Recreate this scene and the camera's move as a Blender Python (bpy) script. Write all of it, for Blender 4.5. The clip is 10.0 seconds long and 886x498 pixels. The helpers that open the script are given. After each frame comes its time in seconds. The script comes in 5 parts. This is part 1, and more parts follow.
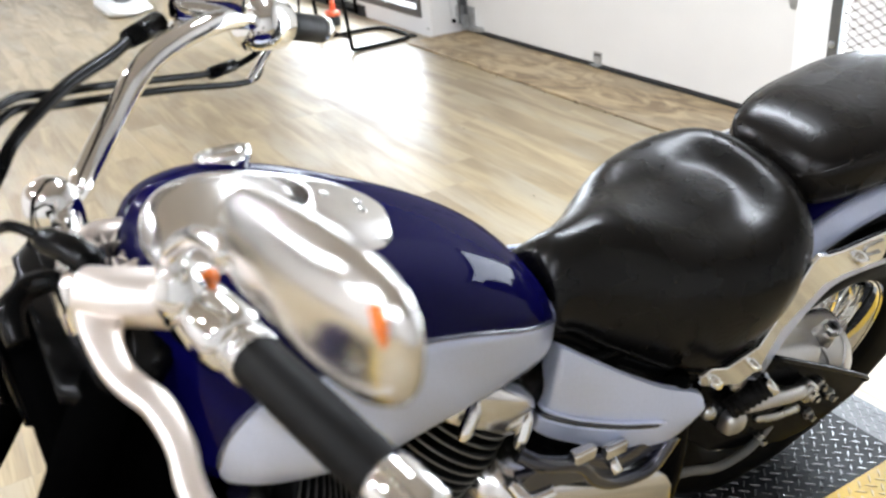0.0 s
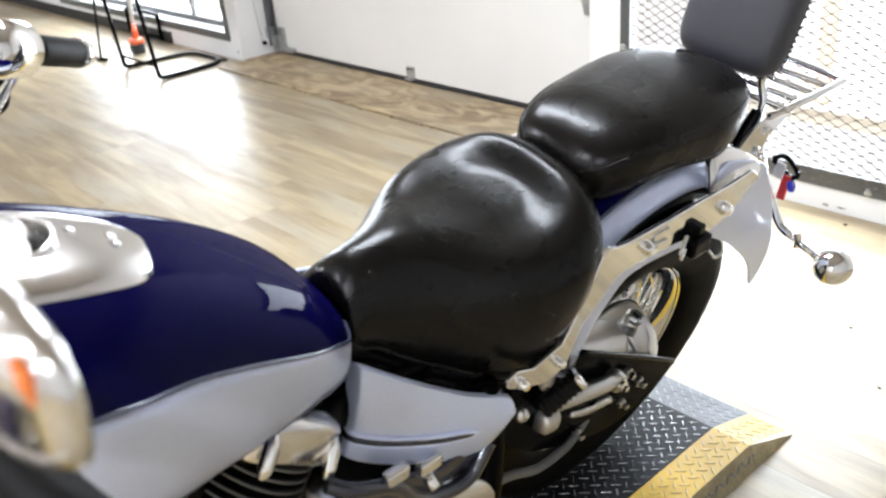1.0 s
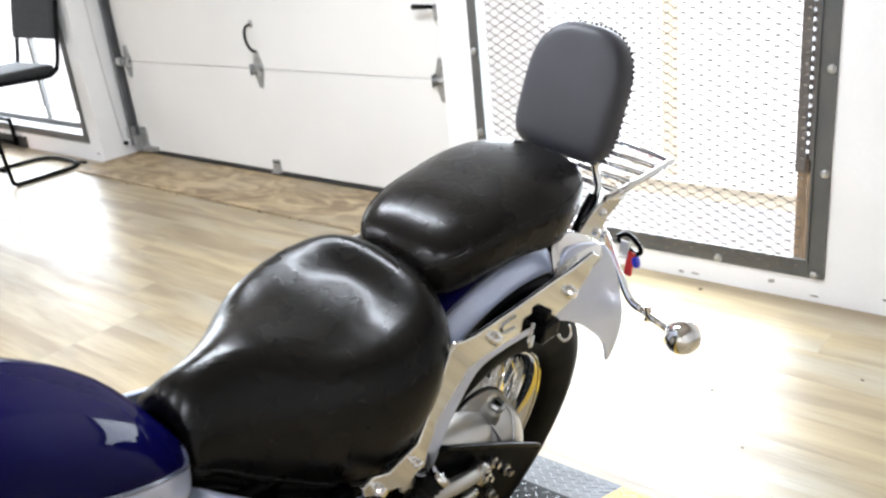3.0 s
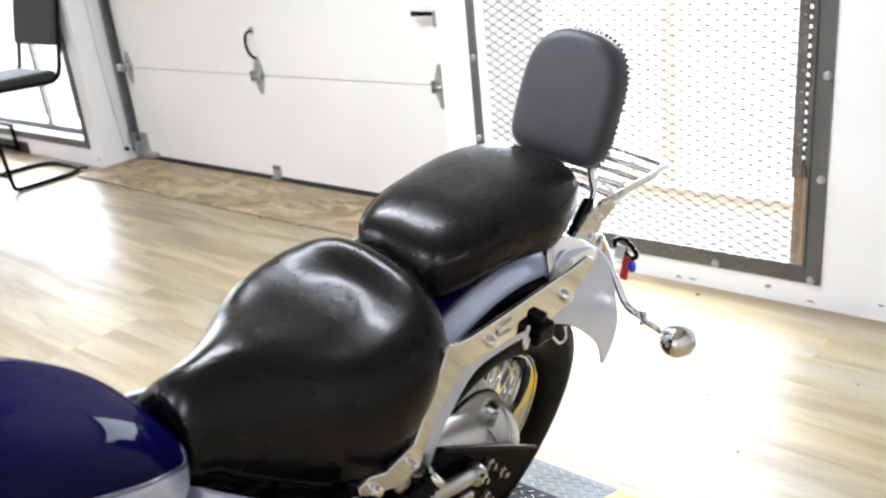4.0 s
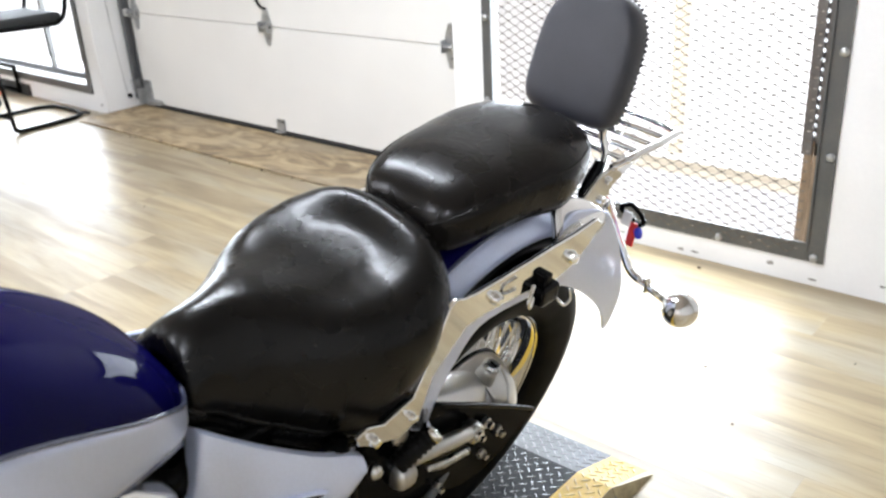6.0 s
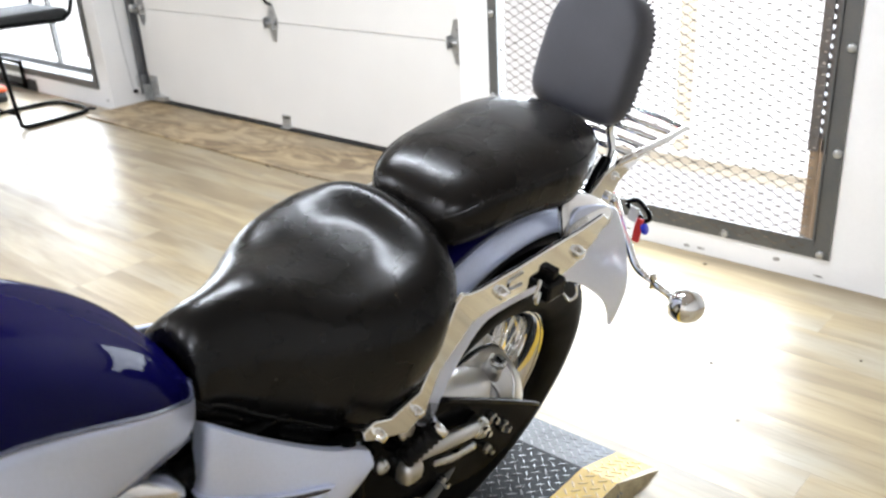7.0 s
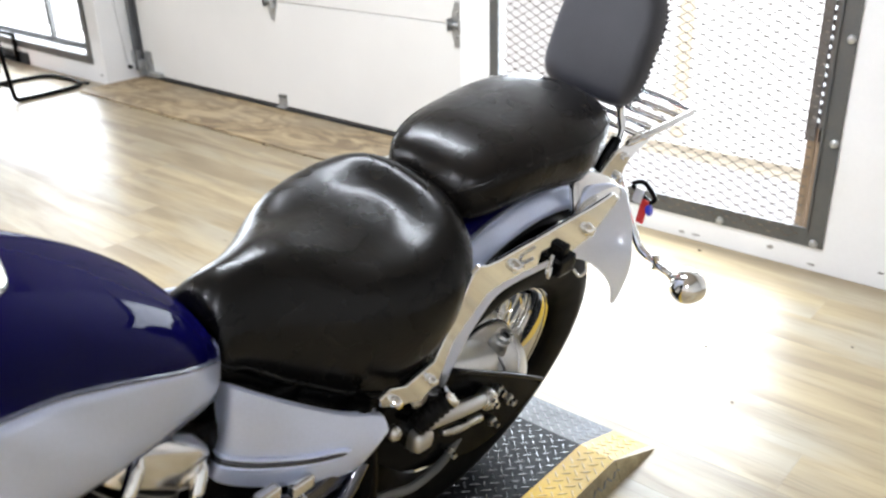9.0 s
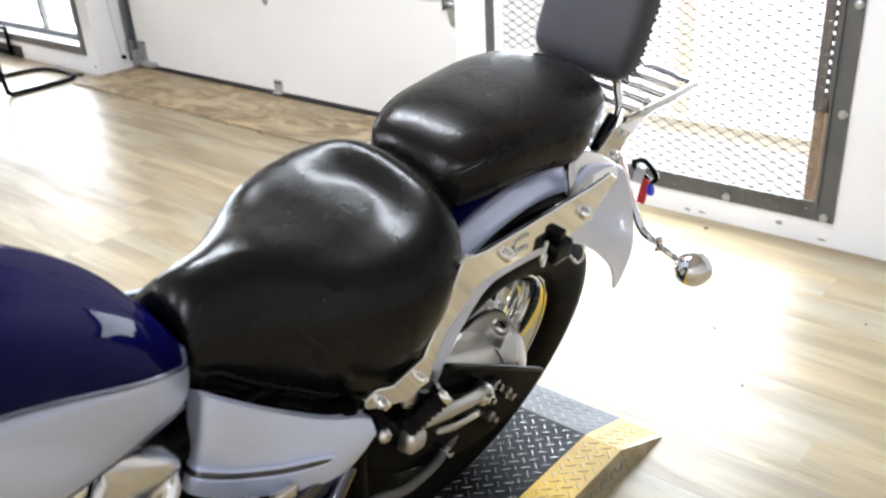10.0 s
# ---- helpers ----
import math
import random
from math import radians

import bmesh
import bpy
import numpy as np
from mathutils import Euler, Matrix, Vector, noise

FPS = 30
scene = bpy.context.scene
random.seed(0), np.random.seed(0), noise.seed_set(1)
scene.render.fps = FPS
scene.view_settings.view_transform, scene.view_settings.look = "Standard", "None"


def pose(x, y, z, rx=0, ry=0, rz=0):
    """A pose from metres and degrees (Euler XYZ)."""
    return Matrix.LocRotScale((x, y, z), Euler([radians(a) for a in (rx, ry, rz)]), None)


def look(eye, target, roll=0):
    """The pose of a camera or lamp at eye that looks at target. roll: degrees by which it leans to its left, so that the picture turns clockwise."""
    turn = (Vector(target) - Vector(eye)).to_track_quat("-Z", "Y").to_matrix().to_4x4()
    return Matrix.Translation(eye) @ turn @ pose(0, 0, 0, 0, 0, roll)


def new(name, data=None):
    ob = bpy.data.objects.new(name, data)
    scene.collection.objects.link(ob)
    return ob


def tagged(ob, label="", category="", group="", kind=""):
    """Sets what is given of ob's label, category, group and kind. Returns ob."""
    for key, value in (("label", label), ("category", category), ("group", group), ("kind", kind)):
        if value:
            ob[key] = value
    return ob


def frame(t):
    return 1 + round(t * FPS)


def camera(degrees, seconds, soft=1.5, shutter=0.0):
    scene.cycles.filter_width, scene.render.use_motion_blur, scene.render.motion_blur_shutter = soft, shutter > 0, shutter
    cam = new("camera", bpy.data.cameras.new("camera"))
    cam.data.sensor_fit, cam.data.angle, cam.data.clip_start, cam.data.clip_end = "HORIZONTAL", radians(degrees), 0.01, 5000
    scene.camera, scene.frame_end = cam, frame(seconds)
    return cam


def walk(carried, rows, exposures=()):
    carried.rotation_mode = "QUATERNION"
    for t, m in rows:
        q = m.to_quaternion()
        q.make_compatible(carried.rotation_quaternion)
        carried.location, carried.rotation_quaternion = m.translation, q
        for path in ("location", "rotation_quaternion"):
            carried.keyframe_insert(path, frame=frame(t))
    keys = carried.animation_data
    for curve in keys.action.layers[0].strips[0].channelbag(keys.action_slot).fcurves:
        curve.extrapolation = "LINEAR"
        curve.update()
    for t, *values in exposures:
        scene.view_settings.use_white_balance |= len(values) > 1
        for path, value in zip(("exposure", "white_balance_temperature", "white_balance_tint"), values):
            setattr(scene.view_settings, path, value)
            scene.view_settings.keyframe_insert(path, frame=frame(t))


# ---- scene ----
cam = camera(53.6, 10.0, soft=2.4)
cam.data.dof.use_dof, cam.data.dof.focus_distance, cam.data.dof.aperture_fstop = True, 1.7, 6.0
PATH = [
    (0, (3.467, -2.865, 1.249), (1.891, -2.014, 0.359), -5.0),
    (0.5, (3.472, -2.827, 1.234), (2.012, -1.804, 0.326), -5.0),
    (1, (3.474, -2.796, 1.226), (2.096, -1.645, 0.345), -5.2),
    (1.5, (3.484, -2.772, 1.226), (2.168, -1.522, 0.386), -4.9),
    (2, (3.493, -2.755, 1.236), (2.221, -1.427, 0.449), -5.7),
    (2.5, (3.498, -2.743, 1.242), (2.261, -1.363, 0.491), -6.1),
    (4, (3.52, -2.752, 1.244), (2.282, -1.357, 0.521), -5.9),
    (4.5, (3.522, -2.763, 1.243), (2.264, -1.386, 0.52), -4.9),
    (5, (3.513, -2.756, 1.236), (2.293, -1.366, 0.474), -4.0),
    (5.5, (3.505, -2.754, 1.228), (2.292, -1.374, 0.44), -3.3),
    (7, (3.502, -2.758, 1.223), (2.277, -1.396, 0.421), -3.2),
    (7.5, (3.499, -2.758, 1.22), (2.275, -1.404, 0.404), -3.0),
    (8, (3.499, -2.749, 1.215), (2.304, -1.379, 0.379), -3.4),
    (8.5, (3.488, -2.777, 1.217), (2.243, -1.455, 0.379), -2.2),
    (9, (3.487, -2.806, 1.215), (2.295, -1.432, 0.384), -1.5),
    (9.5, (3.478, -2.849, 1.208), (2.364, -1.447, 0.318), -2.4),
    (10, (3.464, -2.736, 1.193), (2.267, -1.388, 0.326), -3.4),
]
walk(cam, [(t, look(eye, target, roll)) for t, eye, target, roll in PATH], [(0.0, -0.07, 6300, 14), (10.0, -0.07, 6300, 14)])

# ---- world, lights, exposure ----
world = bpy.data.worlds.new("sky")
scene.world = world
world.use_nodes = True
_n = world.node_tree.nodes
_sky = _n.new("ShaderNodeTexSky")
_sky.sky_type, _sky.sun_disc = "NISHITA", False
_sky.sun_elevation, _sky.sun_rotation = radians(50), radians(180)
world.node_tree.links.new(_sky.outputs[0], _n["Background"].inputs[0])
_n["Background"].inputs[1].default_value = 0.12
SUN_DIR = (0.0, -math.cos(radians(50)), math.sin(radians(50)))
sun = new("sun", bpy.data.lights.new("sun", "SUN"))
sun.data.energy, sun.data.angle, sun.data.color = 3.0, radians(0.5), (1, 0.95, 0.88)
sun.matrix_world = look(SUN_DIR, (0, 0, 0))


def area_light(name, m, sx, sy, watts, colour):
    data = bpy.data.lights.new(name, "AREA")
    data.shape, data.size, data.size_y, data.energy, data.color = "RECTANGLE", sx, sy, watts, colour
    ob = new(name, data)
    ob.matrix_world = m
    return ob


# daylight standing in the two window openings, facing into the room
area_light("window_daylight", pose(2.15, -0.185, 0.79, -90, 0, 0), 1.18, 1.32, 85, (0.86, 0.95, 1.0))
area_light("window_daylight", pose(-2.84, 0.16, 0.80, -90, 0, 0), 2.65, 1.28, 150, (0.86, 0.95, 1.0))
CEILING = 2.62
# a long twin-tube light under the ceiling, and round lamps farther back
for ty in (-1.56, -1.42):
    area_light("ceiling_tube", pose(1.55, ty, CEILING - 0.05), 1.75, 0.08, 44, (0.88, 0.95, 1.0))
# the last two are fill, added to brighten the floor and chrome westwards
for lx, ly in ((0.4, -4.0), (2.6, -4.4), (4.5, -4.2), (-4.4, -2.8), (1.4, -5.7), (3.7, -5.7), (-1.6, -4.2), (-3.4, -4.4)):
    data = bpy.data.lights.new("ceiling_bulb_and_fill", "AREA")
    data.shape, data.size, data.energy, data.color = "DISK", 0.17, 50, (0.90, 0.955, 1.0)
    ob = new("ceiling_bulb_and_fill", data)
    ob.matrix_world = pose(lx, ly, CEILING - 0.06)


# ---- materials ----
def mat(name, colour, rough=0.5, metal=0.0, coat=0.0, var=0.12, scale=14.0, fine=160.0, bump=0.05, second=None, specular=0.5, stretch=(1, 1, 1), rough_var=0.08, per_object=0.0, wrinkle=0.0, coat_rough=0.03):
    """A surface with colour variation at two scales, a fine relief and uneven gloss."""
    m = bpy.data.materials.new(name)
    m.use_nodes = True
    nt = m.node_tree
    N, K = nt.nodes, nt.links
    b = N["Principled BSDF"]
    tc, mp = N.new("ShaderNodeTexCoord"), N.new("ShaderNodeMapping")
    mp.inputs["Scale"].default_value = stretch
    K.new(tc.outputs["Object"], mp.inputs[0])
    big, small = N.new("ShaderNodeTexNoise"), N.new("ShaderNodeTexNoise")
    big.inputs["Scale"].default_value, big.inputs["Detail"].default_value = scale, 5
    small.inputs["Scale"].default_value, small.inputs["Detail"].default_value = fine, 3
    K.new(mp.outputs[0], big.inputs[0]), K.new(mp.outputs[0], small.inputs[0])
    mix = N.new("ShaderNodeMix")
    mix.data_type = "RGBA"
    sec = second or tuple(c * (1 - 2 * var) for c in colour)
    mix.inputs[6].default_value, mix.inputs[7].default_value = (*colour, 1), (*sec, 1)
    add = N.new("ShaderNodeMath")
    add.operation, add.inputs[1].default_value = "MULTIPLY_ADD", 0.3
    K.new(small.outputs[0], add.inputs[0])
    mul = N.new("ShaderNodeMath")
    mul.operation, mul.inputs[1].default_value = "MULTIPLY", 0.7
    K.new(big.outputs[0], mul.inputs[0]), K.new(mul.outputs[0], add.inputs[2])
    ramp = N.new("ShaderNodeMapRange")
    ramp.inputs[1].default_value, ramp.inputs[2].default_value = 0.35, 0.65
    K.new(add.outputs[0], ramp.inputs[0]), K.new(ramp.outputs[0], mix.inputs[0])
    out = mix.outputs[2]
    if per_object:
        info, hsv = N.new("ShaderNodeObjectInfo"), N.new("ShaderNodeHueSaturation")
        rng = N.new("ShaderNodeMapRange")
        rng.inputs[3].default_value, rng.inputs[4].default_value = 1 - per_object, 1 + per_object
        K.new(info.outputs["Random"], rng.inputs[0]), K.new(rng.outputs[0], hsv.inputs["Value"]), K.new(out, hsv.inputs["Color"])
        out = hsv.outputs[0]
    K.new(out, b.inputs["Base Color"])
    rr = N.new("ShaderNodeMapRange")
    rr.inputs[3].default_value, rr.inputs[4].default_value = max(0.01, rough - rough_var), rough + rough_var
    K.new(big.outputs[0], rr.inputs[0]), K.new(rr.outputs[0], b.inputs["Roughness"])
    b.inputs["Metallic"].default_value, b.inputs["Coat Weight"].default_value = metal, coat
    b.inputs["Coat Roughness"].default_value, b.inputs["Specular IOR Level"].default_value = coat_rough, specular
    if bump:
        bp = N.new("ShaderNodeBump")
        bp.inputs["Strength"].default_value, bp.inputs["Distance"].default_value = bump, 0.002
        K.new(small.outputs[0], bp.inputs["Height"]), K.new(bp.outputs[0], b.inputs["Normal"])
        if wrinkle:
            wn, wb = N.new("ShaderNodeTexNoise"), N.new("ShaderNodeBump")
            wn.inputs["Scale"].default_value, wn.inputs["Detail"].default_value, wn.inputs["Distortion"].default_value = 24, 1.5, 0.6
            wb.inputs["Strength"].default_value, wb.inputs["Distance"].default_value = wrinkle, 0.004
            K.new(mp.outputs[0], wn.inputs[0]), K.new(wn.outputs[0], wb.inputs["Height"]), K.new(bp.outputs[0], wb.inputs["Normal"]), K.new(wb.outputs[0], b.inputs["Normal"])
    return m


M_WALL = mat("white_wall_paint", (0.80, 0.80, 0.795), 0.55, var=0.025, scale=3, fine=90, bump=0.08)
M_DOOR = mat("cream_door_paint", (0.74, 0.73, 0.70), 0.45, var=0.03, scale=2.5, fine=200, bump=0.1)
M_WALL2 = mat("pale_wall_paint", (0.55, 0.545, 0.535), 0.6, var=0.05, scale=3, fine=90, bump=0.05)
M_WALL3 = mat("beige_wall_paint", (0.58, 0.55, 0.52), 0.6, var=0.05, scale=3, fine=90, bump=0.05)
M_CEIL = mat("beige_ceiling_paint", (0.40, 0.355, 0.315), 0.8, var=0.03, scale=4)
M_STEEL_DARK = mat("dark_painted_steel", (0.085, 0.09, 0.092), 0.5, 0.3, var=0.2, scale=9, second=(0.12, 0.115, 0.105))
M_GALV = mat("galvanised_steel", (0.52, 0.53, 0.53), 0.38, 0.85, var=0.15, scale=30)
M_MESH = mat("rusty_expanded_metal", (0.17, 0.14, 0.11), 0.6, 0.4, var=0.25, scale=12)
M_SEAL = mat("black_rubber_seal", (0.02, 0.02, 0.02), 0.6, var=0.2)
M_FLOOR = mat("vinyl_plank_underlay", (0.25, 0.21, 0.16), 0.5, var=0.2)
M_RUSTY = mat("bare_weathered_timber", (0.30, 0.21, 0.13), 0.7, var=0.25, scale=10, stretch=(6, 6, 1))
M_CHROME = mat("chrome", (0.88, 0.88, 0.87), 0.05, 1.0, var=0.02, scale=8, bump=0.0, rough_var=0.03)
M_SOFTCHROME = mat("hazed_chrome", (0.80, 0.785, 0.765), 0.2, 1.0, var=0.03, scale=6, bump=0.0, rough_var=0.04)

M_ALU = mat("smooth_cast_aluminium", (0.58, 0.575, 0.56), 0.40, 1.0, var=0.05, scale=12, fine=500, bump=0.04, rough_var=0.04)
M_BRUSHED = mat("dull_cast_aluminium", (0.56, 0.56, 0.55), 0.28, 1.0, var=0.08, scale=40, fine=400, bump=0.05)
M_BLUE = mat("deep_blue_lacquer", (0.0022, 0.0018, 0.040), 0.30, 0.0, coat=0.20, coat_rough=0.02, var=0.05, scale=5, bump=0.0, second=(0.0018, 0.0016, 0.032), rough_var=0.02, specular=0.0)
M_SILVER = mat("silver_blue_lacquer", (0.66, 0.73, 0.93), 0.36, 0.42, coat=0.5, var=0.03, scale=300, fine=900, bump=0.0, rough_var=0.03)
M_PIN = mat("blue_grey_pinstripe", (0.10, 0.11, 0.17), 0.25, 0.3, coat=1.0, var=0.05, bump=0.0)
M_LEATHER = mat("glossy_black_vinyl_hide", (0.0052, 0.0048, 0.0042), 0.27, coat=0.07, coat_rough=0.10, var=0.15, scale=16, fine=150, bump=0.24, rough_var=0.12, specular=0.20, wrinkle=0.07)
M_LEATHER2 = mat("satin_black_vinyl_hide", (0.0068, 0.0058, 0.005), 0.27, coat=0.05, coat_rough=0.12, var=0.15, scale=16, fine=150, bump=0.22, rough_var=0.12, specular=0.18, wrinkle=0.06)
M_LEATHER_MATT = mat("matt_black_vinyl", (0.039, 0.040, 0.049), 0.46, var=0.15, scale=9, fine=500, bump=0.22)
M_RUBBER = mat("black_tyre_rubber", (0.005, 0.0047, 0.0042), 0.6, var=0.2, scale=25, specular=0.06)
M_GRIP = mat("black_grip_rubber", (0.006, 0.0055, 0.005), 0.55, var=0.15, scale=60, specular=0.12)
M_BLACK = mat("black_satin_paint", (0.003, 0.003, 0.003), 0.22, var=0.2, scale=20, specular=0.08)
M_CAST = mat("black_cast_engine", (0.004, 0.004, 0.004), 0.4, var=0.2, scale=30, fine=260, bump=0.15, specular=0.15)
M_ARM = mat("gloss_black_arm_paint", (0.003, 0.003, 0.003), 0.14, var=0.2, scale=20, specular=0.02)
M_NAVY = mat("dark_navy_gloss_paint", (0.012, 0.014, 0.028), 0.2, 0.1, coat=1.0, var=0.15, scale=20, bump=0.0)
M_LEVER = mat("satin_polished_aluminium", (0.90, 0.83, 0.77), 0.42, 1.0, var=0.03, scale=6, bump=0.0, rough_var=0.04)
M_CASE = mat("dull_silver_cast_case", (0.60, 0.595, 0.58), 0.36, 0.85, var=0.08, scale=14, fine=500, bump=0.04, rough_var=0.05)
M_SHROUD = mat("flat_black_shroud", (0.0012, 0.0012, 0.0012), 0.7, var=0.2, scale=20, specular=0.0)
M_FINEDGE = mat("bare_fin_edge", (0.16, 0.16, 0.15), 0.4, 0.9, var=0.15, scale=60)
M_TREAD = mat("black_painted_tread_plate", (0.016, 0.017, 0.019), 0.4, 0.1, var=0.2, scale=14, rough_var=0.1, specular=0.1)
M_WORN = mat("worn_tread_raise", (0.24, 0.245, 0.25), 0.26, 0.75, var=0.25, scale=30)
M_YELLOW = mat("yellow_safety_paint", (0.58, 0.37, 0.03), 0.4, var=0.1, scale=10, second=(0.50, 0.32, 0.04), rough_var=0.1, specular=0.3)
M_GREYEDGE = mat("scuffed_grey_yellow_edge", (0.44, 0.37, 0.22), 0.45, 0.2, var=0.25, scale=18)
M_ORANGE = mat("amber_lens", (0.75, 0.18, 0.03), 0.05, coat=0.36, var=0.05, bump=0)
M_RED = mat("red_lens", (0.85, 0.07, 0.06), 0.05, coat=0.36, var=0.05, bump=0)
M_BLUEPL = mat("blue_sticker", (0.02, 0.03, 0.6), 0.35, var=0.05, bump=0)

M_CONC = mat("pale_concrete", (0.55, 0.54, 0.52), 0.8, var=0.1, scale=2)
M_FABRIC = mat("dark_grey_upholstery", (0.030, 0.033, 0.035), 0.7, var=0.2, scale=60, bump=0.2)
M_DIAL = mat("cream_dial", (0.62, 0.60, 0.45), 0.4, var=0.05, bump=0)
M_PLASTIC_W = mat("white_plastic", (0.78, 0.78, 0.76), 0.4, var=0.04)


def wood(name, c0, c1, c2, rough, per, grain, flow=(.22, 3.0, 1), swirl=.6):
    """Wood-look sheet: long streaks, cloudy patches, knots and fine pores, from one piece to the next."""
    m = bpy.data.materials.new(name)
    m.use_nodes = True
    N, K = m.node_tree.nodes, m.node_tree.links
    b = N["Principled BSDF"]
    tc, info = N.new("ShaderNodeTexCoord"), N.new("ShaderNodeObjectInfo")
    off = N.new("ShaderNodeVectorMath")
    off.operation = "MULTIPLY_ADD"
    comb = N.new("ShaderNodeCombineXYZ")
    for s in comb.inputs:
        K.new(info.outputs["Random"], s)
    off.inputs[1].default_value = (37, 53, 0)
    K.new(comb.outputs[0], off.inputs[0]), K.new(tc.outputs["Object"], off.inputs[2])
    def noise_at(scale, detail, stretch, distort=0.0):
        mp, n = N.new("ShaderNodeMapping"), N.new("ShaderNodeTexNoise")
        mp.inputs["Scale"].default_value = stretch
        n.inputs["Scale"].default_value, n.inputs["Detail"].default_value, n.inputs["Distortion"].default_value = scale, detail, distort
        K.new(off.outputs[0], mp.inputs[0]), K.new(mp.outputs[0], n.inputs[0])
        return n.outputs[0]
    def rng(src, lo, hi, a=0.0, z=1.0):
        r = N.new("ShaderNodeMapRange")
        for k, v in zip((1, 2, 3, 4), (lo, hi, a, z)):
            r.inputs[k].default_value = v
        K.new(src, r.inputs[0])
        return r.outputs[0]
    def blend(fac, x, y):
        mx = N.new("ShaderNodeMix")
        mx.data_type = "RGBA"
        K.new(fac, mx.inputs[0])
        for k, v in ((6, x), (7, y)):
            if isinstance(v, tuple):
                mx.inputs[k].default_value = (*v, 1)
            else:
                K.new(v, mx.inputs[k])
        return mx.outputs[2]
    streak = noise_at(grain, 6, flow, swirl)
    cloud = noise_at(2.6, 4, (.6, 1.6, 1), .3)
    pores = noise_at(55, 3, (.12, 3.0, 1))
    col = blend(rng(streak, .38, .62), c0, c1)
    col = blend(rng(cloud, .48, .70, 0, .8), col, c2)
    dark = N.new("ShaderNodeMix")
    dark.data_type, dark.blend_type = "RGBA", "MULTIPLY"
    K.new(rng(pores, .52, .68, 0, .45), dark.inputs[0]), K.new(col, dark.inputs[6])
    dark.inputs[7].default_value = (.62, .58, .52, 1)
    hsv = N.new("ShaderNodeHueSaturation")
    K.new(rng(info.outputs["Random"], 0, 1, 1 - per, 1 + per), hsv.inputs["Value"]), K.new(dark.outputs[2], hsv.inputs["Color"])
    K.new(hsv.outputs[0], b.inputs["Base Color"])
    K.new(rng(streak, .3, .7, rough - .05, rough + .07), b.inputs["Roughness"])
    bp = N.new("ShaderNodeBump")
    bp.inputs["Strength"].default_value, bp.inputs["Distance"].default_value = .05, .001
    K.new(pores, bp.inputs["Height"]), K.new(bp.outputs[0], b.inputs["Normal"])
    b.inputs["Specular IOR Level"].default_value = .5
    return m


M_PLANK = wood("whitewashed_vinyl_plank", (0.37, 0.295, 0.175), (0.245, 0.19, 0.115), (0.35, 0.315, 0.245), 0.35, 0.05, 4.5, (.30, 2.4, 1), .8)
M_PLY = wood("worn_plywood", (0.45, 0.34, 0.195), (0.20, 0.142, 0.080), (0.33, 0.27, 0.185), 0.5, 0.0, 9.0, (.45, 1.1, 1), 1.6)


# ---- mesh helpers ----
def part(name, bm, material, parent=None, label="", smooth=True, subsurf=0, bevel=0.0, kind="", category=""):
    """Links a bmesh as one mesh object, under a thing or part when one is given."""
    me = bpy.data.meshes.new(name)
    bmesh.ops.recalc_face_normals(bm, faces=bm.faces[:])
    bm.to_mesh(me)
    bm.free()
    for m in material if isinstance(material, (list, tuple)) else [material]:
        me.materials.append(m)
    if smooth:
        me.shade_smooth()
    ob = new(name, me)
    ob.parent = parent
    if bevel:
        mod = ob.modifiers.new("edge", "BEVEL")
        mod.width, mod.segments, mod.limit_method, mod.angle_limit = bevel, 2, "ANGLE", radians(35)
        mod.harden_normals = True
    if subsurf:
        mod = ob.modifiers.new("soft", "SUBSURF")
        mod.levels = mod.render_levels = subsurf
    return tagged(ob, label, category, "", kind)


def empty(name, m, label, category, group="", kind=""):
    ob = new(name)
    ob.matrix_basis = m
    ob.empty_display_size = 0.05
    return tagged(ob, label, category, group, kind)


def box_bm(boxes, bm=None):
    """Boxes given as x0, x1, y0, y1, z0, z1."""
    bm = bm or bmesh.new()
    for x0, x1, y0, y1, z0, z1 in boxes:
        m = Matrix.LocRotScale(((x0 + x1) / 2, (y0 + y1) / 2, (z0 + z1) / 2), None, (x1 - x0, y1 - y0, z1 - z0))
        bmesh.ops.create_cube(bm, size=1.0, matrix=m)
    return bm


def spline(pts, n=8):
    """A Catmull-Rom curve through the points."""
    P = [Vector(p) for p in pts]
    P = [2 * P[0] - P[1]] + P + [2 * P[-1] - P[-2]]
    out = []
    for i in range(1, len(P) - 2):
        a, b, c, d = P[i - 1:i + 3]
        for k in range(n):
            t = k / n
            out.append(0.5 * ((2 * b) + (c - a) * t + (2 * a - 5 * b + 4 * c - d) * t * t + (3 * b - a - 3 * c + d) * t ** 3))
    return out + [P[-2]]


def ring_bm(rings, closed=False, caps=True, bm=None):
    """A skin over rings of equal length, each closed round."""
    bm = bm or bmesh.new()
    R = [[bm.verts.new(p) for p in ring] for ring in rings]
    n = len(R[0])
    pairs = list(zip(R, R[1:])) + ([(R[-1], R[0])] if closed else [])
    for a, b in pairs:
        for i in range(n):
            bm.faces.new((a[i], a[(i + 1) % n], b[(i + 1) % n], b[i]))
    if caps and not closed:
        bm.faces.new(R[0][::-1])
        bm.faces.new(R[-1])
    return bm


